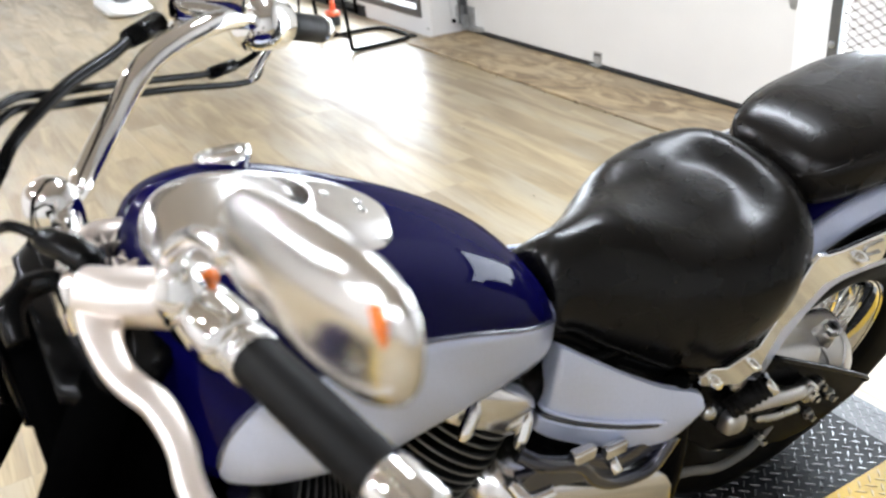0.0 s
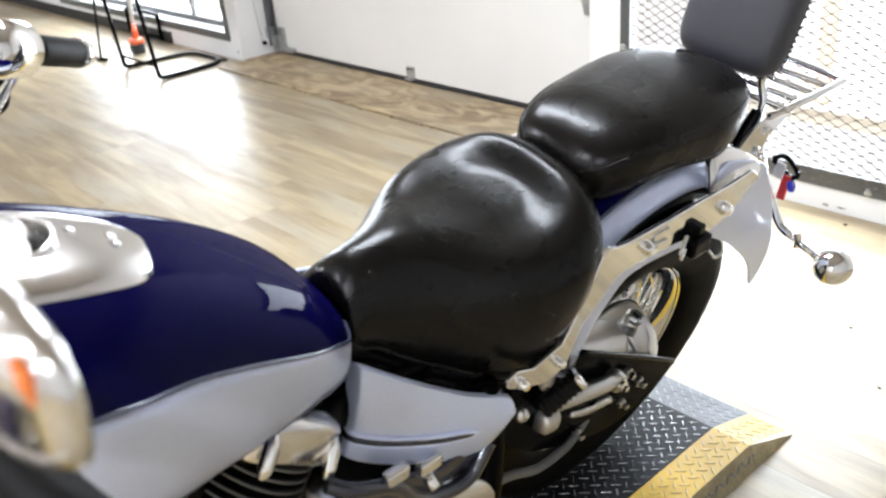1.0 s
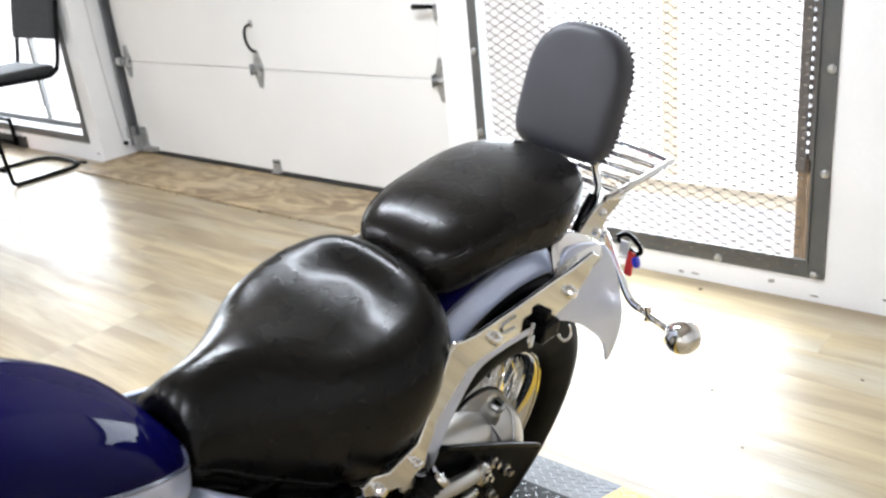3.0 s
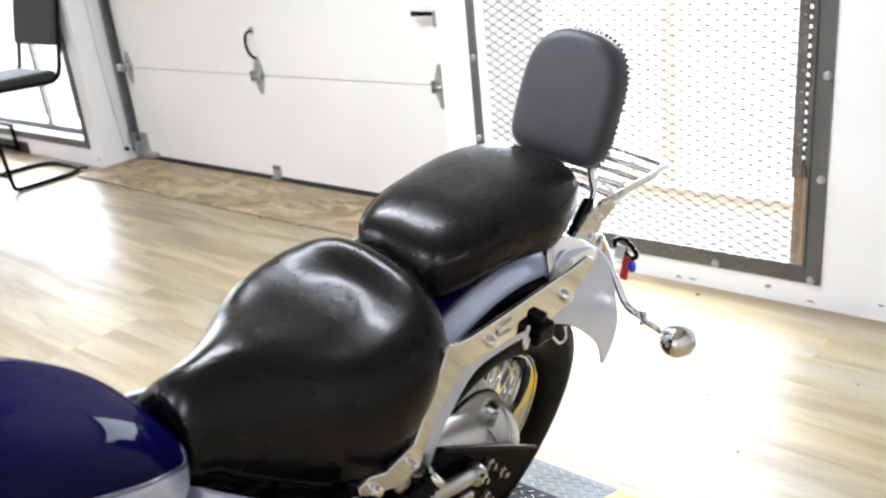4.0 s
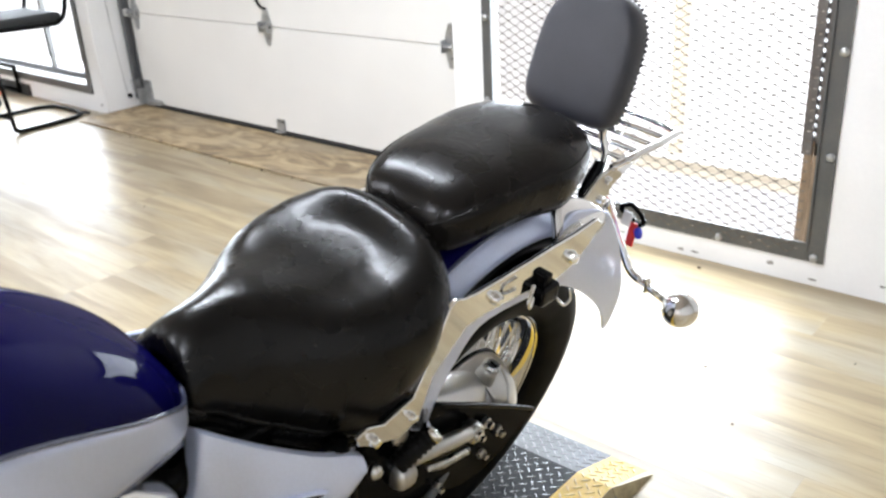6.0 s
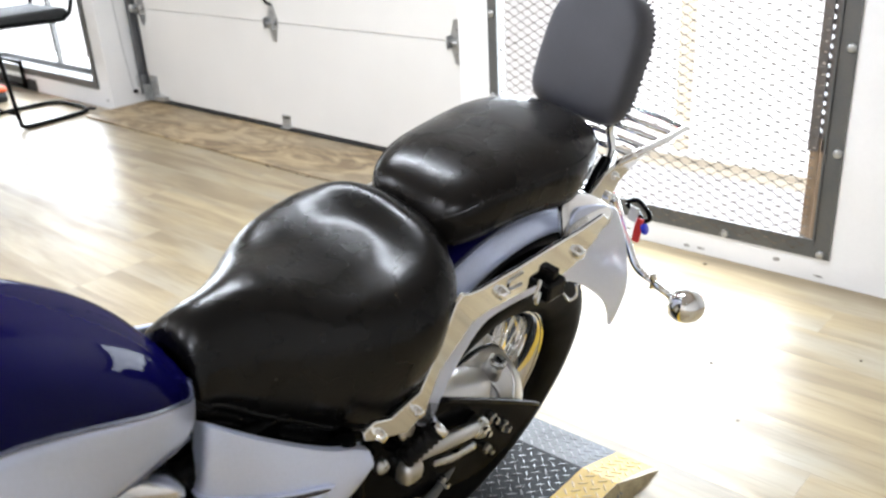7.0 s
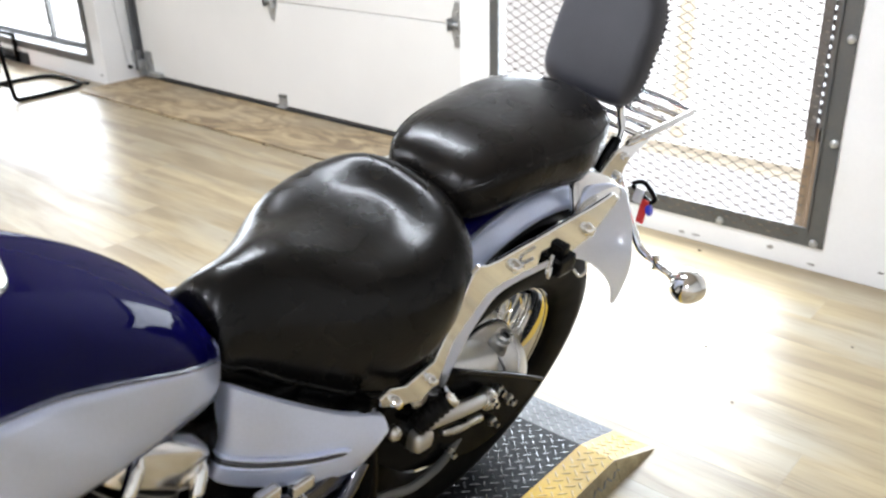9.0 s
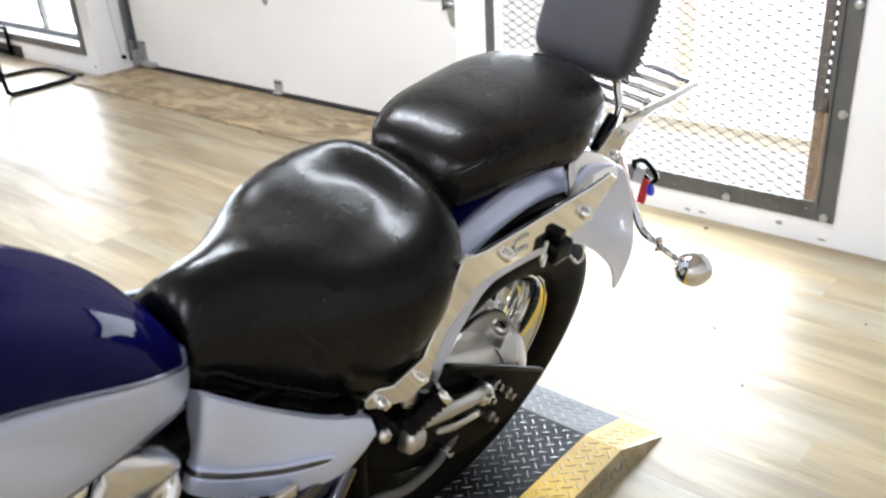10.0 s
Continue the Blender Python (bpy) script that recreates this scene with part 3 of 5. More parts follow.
part("body", box_bm([(-.03, .03, -.012, .012, 0, .012)]), M_SEAL, debris, smooth=False, bevel=.003)


# ---- tread-plate ramp under the motorcycle ----
RX0, RX1, RY0, RY1, RH = 2.235, 2.700, -4.45, -1.468, .05
ramp_ = empty("ramp", pose(0, 0, 0), "black tread-plate motorcycle ramp with yellow edges", "ramp")


def slab_bm(x0, x1, y0, y1, z0, z1, y2, x2=None, x3=None):
    """A deck from y0 to y1, falling to the floor at y2."""
    bm = bmesh.new()
    ring = lambda y, za, zb, xa, xb: [bm.verts.new(p) for p in ((x0, y, za), (x1, y, za), (xb, y, zb), (xa, y, zb))]
    xa, xb = (x2 if x2 is not None else x0), (x3 if x3 is not None else x1)
    R = [ring(y0, z1, z0, xa, xb), ring(y1, z1, z0, xa, xb), ring(y2, z0 + .002, z0, xa, xb)]
    for a, b in zip(R, R[1:]):
        for i in range(4):
            bm.faces.new((a[i], a[(i + 1) % 4], b[(i + 1) % 4], b[i]))
    bm.faces.new(R[0][::-1]), bm.faces.new(R[-1])
    return bm


part("deck", box_bm([(RX0, RX1, RY0, RY1, .001, RH)]), M_TREAD, ramp_, "black painted tread plate", smooth=False)
bm = slab_bm(RX0, RX1, RY1, RY1 + .0005, .001, RH, -1.322)
part("end_slope", bm, M_SLOPE, ramp_, "bare grey tread-plate slope", smooth=False)
part("edge_strip", slab_bm(RX1, 2.783, RY0, RY1, .001, RH, -1.322, RX1, 2.800), M_YELLOW, ramp_, "yellow painted edge", smooth=False)
part("edge_strip", slab_bm(2.152, RX0, RY0, RY1, .001, RH, -1.322, 2.135, RX0), M_YELLOW, ramp_, "yellow painted edge", smooth=False)


skirt = bmesh.new()
for ya, yb, ha, hb in ((RY0, RY1, RH, RH), (RY1, -1.324, RH, .003)):
    q = [(2.7836, ya, ha - .0005), (2.7836, yb, hb - .0005), (2.8012, yb, .0015), (2.8012, ya, .0015)]
    vs = [skirt.verts.new(p) for p in q]
    skirt.faces.new(vs)
part("edge_skirt", skirt, M_GREYEDGE, ramp_, "scuffed grey-yellow side of the ramp", smooth=False).modifiers.new("sheet", "SOLIDIFY").thickness = .0012


def top_z(y):
    return RH if y < RY1 else .003 + (RH - .003) * (-1.322 - y) / (-1.322 - RY1)


def studs(x0, x1, y0, y1):
    """Raised lozenges: a square lattice of them turned one way, and one turned the other way in its gaps."""
    bm = bmesh.new()
    q = .0285
    prof = [(-.0120, 0), (-.0056, -.0020), (.0056, -.0020), (.0120, 0), (.0056, .0020), (-.0056, .0020)]
    for shift, turn in ((0, -45), (q / 2, 45)):
        c, s = math.cos(radians(turn)), math.sin(radians(turn))
        for i in range(int((y1 - y0 - shift) / q) + 1):
            for j in range(int((x1 - x0 - shift) / q) + 1):
                x, y = x0 + shift + j * q, y0 + shift + i * q
                dz = 0 if y < RY1 else -(RH - .003) / (-1.322 - RY1)
                pt = lambda u, v, h: (x + u * c - v * s, y + u * s + v * c, top_z(y) + dz * (u * s + v * c) + h)
                base = [bm.verts.new(pt(u, v, .0001)) for u, v in prof]
                top = [bm.verts.new(pt(u * .72, v * .6, .0018)) for u, v in prof]
                for k in range(6):
                    bm.faces.new((base[k], base[(k + 1) % 6], top[(k + 1) % 6], top[k]))
                bm.faces.new(top)
    return bm


part("deck_studs", studs(RX0 + .012, RX1 - .008, -2.75, RY1 - .012), M_WORN, ramp_, "worn raised lozenges", smooth=False, kind="stuff")
part("slope_studs", studs(RX0 + .012, RX1 - .008, RY1 + .014, -1.332), M_WORN2, ramp_, "bright raised lozenges", smooth=False, kind="stuff")
part("edge_studs", studs(RX1 + .014, 2.776, -2.75, -1.332), M_YELLOW2, ramp_, "raised yellow lozenges", smooth=False, kind="stuff")
side = bmesh.new()
for k in range(68):
    y = -2.75 + k * .0195
    a = radians(45 if k % 2 else -45)
    h = min(RH, top_z(y)) * .5
    if h > .008:
        bmesh.ops.create_cube(side, size=1, matrix=Matrix.Translation((2.7925, y, h)) @ Matrix.Rotation(radians(-19), 4, "Y") @ Matrix.Rotation(a, 4, "X") @ Matrix.Diagonal((.003, .017, .0045, 1)))
part("side_studs", side, M_WORN2, ramp_, "bright worn lozenges", smooth=False, kind="stuff")


# small marks: a thin dark wire on the floor, scuffs on the wall's foot, grit by the threshold
wire = empty("floor_wire", pose(2.797, -1.607, 0), "thin dark bent wire lying on the floor", "wire")
part("strand", tube_bm([(0, 0, .0022), (.017, .020, .0022), (.051, .029, .0022), (.085, .013, .0022), (.122, -.015, .0022)], .0011, 6, 6), M_SEAL, wire)
scuff = bmesh.new()
_r = random.Random(11)
for x, z, w, h in ((2.32, .018, .012, .006), (2.37, .020, .018, .004), (2.62, .045, .010, .009), (2.75, .020, .014, .005), (2.10, .03, .02, .003), (2.95, .05, .012, .004), (1.42, .04, .012, .006), (-1.36, .05, .015, .008)):
    vs = [scuff.verts.new((x + w * math.cos(a) * _r.uniform(.6, 1.2), WY - .0012, z + h * math.sin(a) * _r.uniform(.6, 1.2))) for a in (2 * math.pi * k / 9 for k in range(9))]
    scuff.faces.new(vs)
part("wall_scuff", scuff, mat("grey_scuff", (.42, .40, .37), .7, var=.3, scale=60), None, "grey scuffs along the foot of the wall", smooth=False, kind="stuff", category="scuffs")
grit = bmesh.new()
for k in range(70):
    x, y = _r.uniform(-1.25, 1.3), -.41 + _r.gauss(0, .012)
    bmesh.ops.create_icosphere(grit, subdivisions=1, radius=_r.uniform(.0015, .0045), matrix=Matrix.Translation((x, y, .003)))
for x, y, q in ((2.42, -.298, .006), (2.70, -.849, .004), (2.55, -.50, .003), (3.0, -.62, .003), (2.86, -1.05, .003), (1.1, -1.2, .003), (.3, -1.0, .003), (-.6, -.9, .004)):
    bmesh.ops.create_icosphere(grit, subdivisions=1, radius=q, matrix=Matrix.Translation((x, y, .0015)) @ Matrix.Diagonal((1.4, 1, .5, 1)))
part("floor_grit", grit, mat("brown_grit", (.10, .07, .045), .8, var=.3), None, "brown grit and crumbs on the floor", kind="stuff", category="grit")


# ---- the motorcycle: x to its left, y to its rear, z up, from the rear tyre's contact; it leans on its side stand ----
LEAN = 12.0
bike = empty("motorcycle", pose(2.545, -1.655, 0.05, 0, LEAN, 0), "deep blue and silver cruiser motorcycle with chrome trim", "motorcycle")
AX = Vector((-0.012, -0.105, 0.312))      # rear axle
WHEEL_TURN = Matrix.Rotation(radians(90 + 7), 4, "Y")


def B(name, bm, material, label="", parent=None, **kw):
    return part(name, bm, material, parent or bike, label, **kw)


def half_profile(p, mid, tail):
    """Half a cushion's cross-section, from its crown to its widest line and down to its hem."""
    turn = [math.pi / 2 * k / 14 for k in range(15)]
    return [(math.sin(a) ** (2 / p), mid + (1 - mid) * max(math.cos(a), 0) ** (2 / p)) for a in turn] + tail


SEAT_HALF = half_profile(2.6, .40, [(.99, .24), (.965, .10), (.94, .0)])
NOSE_HALF = half_profile(1.75, .06, [(1.0, .04), (.995, .02), (.985, .0)])


def bucket(x, y):
    """How far the rider's seat is hollowed inside its raised rear rim."""
    dy = y + .41
    rho = math.hypot(x / .125, dy / .11) if dy > 0 else abs(x) / .125
    k = min(max((1.05 - rho) / .7, 0), 1)
    front = min(max((y + .585) / .16, 0), 1)
    return .019 * k * k * (3 - 2 * k) * front * front * (3 - 2 * front)


def rider_half(y):
    """The rider's seat: steep flanks at its nose, a broad round cushion behind."""
    k = min(max((y + .62) / .17, 0), 1)
    k = k * k * (3 - 2 * k)
    return [(a[0] + (b[0] - a[0]) * k, a[1] + (b[1] - a[1]) * k) for a, b in zip(NOSE_HALF, SEAT_HALF)]


def seat_bm(rows, half, steps=5, hollow=None, tip=Matrix()):
    """A cushion over rows of y, half width, bottom and top; half gives the cross-section at each y, tip leans the whole."""
    ys = [v.x for v in spline([Vector((r[0], 0, 0)) for r in rows], steps)]
    a = spline([Vector(r[1:4]) for r in rows], steps)
    rings = []
    for y, v in zip(ys, a):
        w, z0, z1 = max(v.x, .004), v.y, max(v.z, v.y + .01)
        fine = [(q.x, q.y) for q in spline([Vector((u, f, 0)) for u, f in half(y)], 2)]
        prof = [(u * w, z0 + f * (z1 - z0) - (hollow(u * w, y) * min(1, max(0, (f - .40) / .25)) if hollow else 0)) for u, f in fine]
        rings.append([tip @ Vector((x, y, z)) for x, z in prof] + [tip @ Vector((-x, y, z)) for x, z in prof[::-1] if x > 1e-6])
    return ring_bm(rings)


def seat_line(rows, half, k, out, steps=5, tip=Matrix()):
    """The line round a cushion at the k-th height of its profile, on the near side, over the tail and back."""
    ys = [v.x for v in spline([Vector((r[0], 0, 0)) for r in rows], steps)]
    a = spline([Vector(r[1:4]) for r in rows], steps)
    left = []
    for y, v in zip(ys, a):
        u, f = half(y)[k]
        left.append(Vector((u * v.x + out, y, v.y + f * (v.z - v.y))))
    left = left[1:-1]
    return [tip @ p for p in left + [Vector((-p.x, p.y, p.z)) for p in left[::-1]]]


TIP = Matrix.Translation((0, 0, .70)) @ Matrix.Rotation(radians(7), 4, "Y") @ Matrix.Translation((0, 0, -.70))
RIDER = [(-.672, .046, .672, .712), (-.670, .056, .667, .724), (-.663, .061, .661, .735), (-.641, .065, .652, .748), (-.600, .082, .623, .755), (-.553, .105, .597, .759), (-.507, .131, .574, .759), (-.455, .153, .560, .761), (-.409, .162, .577, .764), (-.365, .159, .594, .771), (-.323, .136, .615, .779), (-.286, .091, .633, .762), (-.262, .051, .660, .730), (-.253, .010, .677, .684)]
PAN = [(y, w * .95, z0 - .032, z0 + .012) for y, w, z0, z1 in RIDER]
rider = B("rider_seat", seat_bm(RIDER, rider_half, 7, bucket, TIP), M_LEATHER, "wide glossy black leather solo saddle")
B("hem", tube_bm(seat_line(RIDER, rider_half, len(SEAT_HALF) - 1, .001, 5, TIP), .0036, 8, smooth=False), M_LEATHER, "rolled black hem", rider)
B("seat_pan", seat_bm(PAN, rider_half, 4, None, TIP), M_BLACK, "black seat pan", rider)
B("pan_edge", tube_bm(seat_line(PAN, rider_half, len(SEAT_HALF) - 1, .0, 5, TIP), .0030, 8, smooth=False), M_LEATHER, "", rider)
PILLION_HALF = half_profile(2.6, .45, [(.985, .22), (.96, .08), (.92, 0)])
PILLION = [(-.290, .044, .738, .762), (-.285, .063, .730, .779), (-.269, .083, .726, .797), (-.236, .099, .732, .812), (-.190, .110, .740, .821), (-.120, .119, .741, .827), (-.044, .127, .735, .833), (.022, .110, .742, .834), (.069, .086, .738, .822), (.102, .052, .740, .785), (.111, .015, .750, .765)]
pillion = B("pillion_seat", seat_bm(PILLION, lambda y: PILLION_HALF, 6), M_LEATHER2, "glossy black leather pillion pad")
for k in (11, 17):
    B("seam", tube_bm(seat_line(PILLION, lambda y: PILLION_HALF, k, .0002), .0018, 6, smooth=False), M_LEATHER2, "", pillion)

# backrest with its laced edge, posts and rack
def backrest_bm():
    bm = bmesh.new()
    rings = []
    tilt = Matrix.Translation((.003, .118, .795)) @ Matrix.Rotation(radians(-15), 4, "X")
    outline = []
    for a in range(-90, 271, 10):
        c, s = math.cos(radians(a)), math.sin(radians(a))
        p = 2.7 if s > 0 else 5.0
        outline.append((.092 * math.copysign(abs(c) ** (2 / p), c) * (1 - .02 * s), .110 + .110 * math.copysign(abs(s) ** (2 / p), s)))
    outline = outline[:-1]
    for d, k in ((-.034, .72), (-.031, .86), (-.022, .96), (-.008, 1.0), (.012, 1.0), (.022, .965), (.026, .86)):
        rings.append([tilt @ Vector((x * k, d, .115 + (z - .115) * k)) for x, z in outline])
    ring_bm(rings, bm=bm)
    edge = [tilt @ Vector((x * 1.0, .012, .115 + (z - .115) * 1.0)) for x, z in outline]
    return bm, edge, tilt


_bm, _edge, BR = backrest_bm()
pad = B("backrest_pad", _bm, M_LEATHER_MATT, "matt black padded backrest laced round its edge", subsurf=1)
_e = spline(_edge + [_edge[0]], 6)
_acc, lacing = 0.0, bmesh.new()
for a, b in zip(_e, _e[1:]):
    _acc += (b - a).length
    if _acc > .0082:
        _acc = 0.0
        bmesh.ops.create_icosphere(lacing, subdivisions=1, radius=.0031, matrix=Matrix.Translation(a))
part("lacing", lacing, M_LEATHER_MATT, pad, "row of leather lacing knots", kind="stuff")
for s in (1, -1):
    B("backrest_post", tube_bm([(s * .066, .10, .672), (s * .072, .125, .70), (s * .074, .148, .745), (s * .06, .15, .785), (s * .052, .145, .86)], .0075, 10), M_CHROME, "polished steel backrest post")
    B("post_clamp", tube_bm([(s * .078, .085, .685), (s * .078, .11, .715), (s * .08, .125, .745)], [.011, .013, .010], 8), M_BLACK)
    br = B("rack_bracket", plate_bm([(.03, .672), (.075, .655), (.118, .662), (.14, .705), (.185, .722), (.235, .735), (.232, .750), (.165, .757), (.118, .742), (.085, .735), (.05, .71)], Matrix.Translation((s * .098, 0, 0)) @ SIDE, .006), M_CHROME, "chrome bracket of the rack and backrest", smooth=False, bevel=.002)
    for y, z in ((.058, .69), (.105, .69), (.118, .722)):
        B("bolt", lathe_bm([(.007, 0), (.007, .004), (.004, .006), (.001, .006)], Matrix.Translation((s * (.098 + (.006 if s > 0 else 0)), y, z)) @ Matrix.Rotation(radians(90 * s), 4, "Y"), 10), M_CHROME, "", br)
rack = B("luggage_rack", tube_bm([(.104, .12, .745), (.118, .19, .758), (.128, .285, .768), (.115, .305, .769), (0, .308, .770), (-.115, .305, .769), (-.128, .285, .768), (-.118, .19, .758), (-.104, .12, .745)], .0065, 8, 6), M_CHROME, "chrome tubular luggage rack")
for y in (.15, .19, .23, .27):
    part("crossbar", tube_bm([(-.12, y, .753 + .08 * (y - .15)), (.12, y, .753 + .08 * (y - .15))], .0052, 8), M_CHROME, rack)

# rear wheel
wheel = B("rear_tyre", lathe_bm([(.205, -.060), (.222, -.070), (.262, -.083), (.292, -.077), (.308, -.058), (.319, -.030), (.322, 0), (.319, .030), (.308, .058), (.292, .077), (.262, .083), (.222, .070), (.205, .060), (.212, 0)], Matrix.Translation(AX) @ WHEEL_TURN, 72, closed=True), M_RUBBER, "black rear tyre")
WX = Matrix.Translation(AX) @ WHEEL_TURN
groove = bmesh.new()
for k in range(60):
    a = 2 * math.pi * k / 60
    for s in (1, -1):
        q = [WX @ (Matrix.Rotation(a + da, 4, "Z") @ Vector((r, 0, s * w))) for da, r, w in ((0, .3182, .026), (.035, .3072, .0567), (.06, .2930, .0754))]
        tube_bm(q, .0022, 4, bm=groove, smooth=False)
part("tread_groove", groove, M_BLACK, wheel, "", kind="stuff")
rim = B("rear_rim", lathe_bm([(.176, -.030), (.184, -.046), (.196, -.052), (.206, -.060), (.2095, -.058), (.2085, -.050), (.199, -.044), (.189, -.020), (.189, .020), (.199, .044), (.2085, .050), (.2095, .058), (.206, .060), (.201, .056), (.1985, .050), (.1955, .049), (.194, .052), (.191, .051), (.185, .046), (.181, .038), (.177, .030), (.174, .010), (.174, -.010)], WX @ Matrix.Diagonal((1.03, 1.03, 1, 1)), 72, closed=True), M_CHROME, "polished wire-spoked rim")
for k in range(36):
    a = 2 * math.pi * k / 36
    s = 1 if k % 2 else -1
    d = .35 if (k // 2) % 2 else -.35
    part("spoke", tube_bm([WX @ Vector((.05 * math.cos(a + d), .05 * math.sin(a + d), s * .045)), WX @ Vector((.176 * math.cos(a), .176 * math.sin(a), s * .012))], .0021, 5), M_CHROME, rim)
hub = B("rear_hub", lathe_bm([(.02, -.075), (.055, -.06), (.058, -.04), (.038, -.03), (.038, .03), (.058, .04), (.056, .055), (.02, .07)], WX, 28), M_BRUSHED, "aluminium wheel hub")
# final drive on the left of the hub
AXD = Matrix.Translation((0, AX.y, AX.z)) @ Matrix.Rotation(radians(90), 4, "Y")
drive = B("final_drive", lathe_bm([(.090, .020), (.1105, .0320), (.1095, .040), (.106, .052), (.101, .064), (.091, .083), (.076, .098), (.055, .108), (.030, .113), (.001, .114)], AXD, 64), M_CASE, "dull silver shaft-drive housing")
part("brake_drum", lathe_bm([(.060, -.030), (.110, -.024), (.121, -.014), (.123, -.004), (.118, .010), (.1135, .0285), (.085, .030)], AXD, 64), M_CASE, drive, "smooth hub drum")
part("flange_line", lathe_bm([(.1095, .0280), (.1142, .0285), (.1142, .0318), (.1095, .0322)], AXD, 64), M_BLACK, drive, "dark joint of the housing")
part("nose", loft_bm([(-.34, .036, .405, .475), (-.28, .042, .375, .465), (-.21, .048, .335, .445), (-.15, .046, .300, .425), (-.11, .03, .30, .41)], 20, 2.4, 4), M_ALU, drive).location.x = .060
part("filler_neck", tube_bm([(.070, -.110, .400), (.078, -.110, .424), (.081, -.110, .432)], [.020, .016, .015], 16, smooth=False), M_ALU, drive)
plug = part("filler_plug", lathe_bm([(.015, -.004), (.016, .0), (.016, .007), (.012, .010), (.009, .010), (.008, .006), (.001, .006)], Matrix.Translation((.082, -.110, .434)) @ Matrix.Rotation(radians(18), 4, "Y"), 8), M_BRUSHED, drive, "threaded filler plug", smooth=False)
part("plug_slot", box_bm([(-.006, .006, -.002, .002, 0, .003)]), M_BLACK, drive).matrix_basis = Matrix.Translation((.0845, -.110, .4415)) @ Matrix.Rotation(radians(18), 4, "Y")
for a0 in (100, 128, 62):
    c, q = math.cos(radians(a0)), math.sin(radians(a0))
    part("rib", tube_bm([(x, AX.y + r * c, AX.z + r * q) for r, x in ((.0985, .058), (.095, .076), (.078, .097), (.05, .110))], .0035, 6), M_ALU, drive)

# rear mudguard
FC = Vector((0, -.13, .33))


def guard_ring(th, prof):
    c, s = math.cos(th), math.sin(th)
    return [Vector((x, FC.y + r * c, FC.z + r * s)) for x, r in prof]


def guard_bm(t0, t1, prof, n=40):
    return ring_bm([guard_ring(radians(t0 + (t1 - t0) * k / n), prof) for k in range(n + 1)])


B("mudguard_top", guard_bm(158, 22, [(-.088, .390), (-.066, .397), (-.035, .402), (0, .404), (.035, .402), (.066, .397), (.088, .390), (.086, .386), (.035, .397), (0, .399), (-.035, .397), (-.086, .386)]), M_BLUE, "deep blue crown of the mudguard")
for s in (1, -1):
    B("mudguard_side", guard_bm(158, 22, [(s * .087, .3898), (s * .096, .3845), (s * .105, .377), (s * .111, .369), (s * .1145, .361), (s * .1105, .359), (s * .107, .366), (s * .100, .372), (s * .092, .379), (s * .085, .385)]), M_SILVER, "silver flank of the mudguard")
    B("pinstripe", guard_bm(158, 30, [(s * .0845, .3925), (s * .0870, .3918), (s * .0890, .3900), (s * .0875, .3875), (s * .0845, .388)]), M_PIN, "thin grey pinstripe")
    # chrome rail that carries the guard, and its broad tail
    xx = s * .146 if s > 0 else s * .146 - .008
    rail = B("mudguard_rail", plate_bm([(-.505, .578), (-.500, .562), (-.482, .552), (-.421, .525), (-.397, .534), (-.384, .540), (-.364, .600), (-.303, .652), (-.266, .655), (-.17, .648), (-.08, .634), (-.04, .642), (0, .664), (.03, .694), (.012, .708), (-.05, .7035), (-.13, .7035), (-.20, .702), (-.29, .702), (-.318, .706), (-.334, .712), (-.346, .704), (-.372, .640), (-.40, .585), (-.455, .572), (-.485, .585)], Matrix.Translation((xx, 0, 0)) @ SIDE, .008), M_CHROME, "polished steel mudguard rail", smooth=False, bevel=.0025)
    for y, z, r in ((-.248, .676, .010), (-.052, .664, .011), (-.477, .560, .008), (-.405, .556, .007)):
        part("bolt", lathe_bm([(r, 0), (r, .005), (r * .75, .008), (r * .75, .012), (.001, .012)], Matrix.Translation((s * .153, y, z)) @ Matrix.Rotation(radians(90 * s), 4, "Y"), 12), M_CHROME, rail)


TAIL = spline([Vector((y, z, 0)) for y, z in ((-.055, .672), (-.040, .706), (-.015, .718), (.034, .706), (.075, .690), (.108, .671), (.145, .626), (.18, .574), (.205, .525), (.224, .480), (.228, .445), (.216, .408), (.200, .389), (.190, .393), (.178, .420), (.160, .448), (.135, .474), (.105, .500), (.070, .528), (.035, .552), (0, .572), (-.04, .588), (-.12, .600), (-.20, .606), (-.240, .600), (-.272, .572), (-.300, .537), (-.318, .500), (-.335, .470), (-.372, .490), (-.37, .54), (-.345, .61), (-.31, .655), (-.20, .668))], 3)
for s in (1, -1):
    bm = plate_bm([(v.x, v.y) for v in TAIL], Matrix.Translation((s * .122 if s > 0 else s * .122 - .006, 0, 0)) @ SIDE, .006)
    B("mudguard_tail", bm, M_SILVER, "silver lacquered tail of the mudguard", smooth=False, bevel=.003)
B("inner_guard", guard_bm(168, 40, [(-.10, .35), (-.09, .372), (0, .388), (.09, .372), (.10, .35), (.104, .335), (.09, .332), (-.09, .332), (-.104, .335)]), M_BLACK, "black inner mudguard")
lock = B("helmet_lock", box_bm([(.153, .175, -.150, -.104, .620, .652)]), M_BLACK, "black helmet lock on the rail", smooth=False, bevel=.006)
part("strap", box_bm([(.151, .168, -.137, -.119, .650, .670)]), M_BLACK, lock, smooth=False, bevel=.004)
part("buckle", tube_bm([(.176, -.112, .626), (.185, -.104, .614), (.187, -.090, .618), (.182, -.088, .634)], .0025, 6), M_CHROME, lock)
part("buckle", tube_bm([(.170, -.175, .672), (.178, -.195, .66), (.178, -.19, .645), (.170, -.172, .65)], .003, 6), M_CHROME, lock)

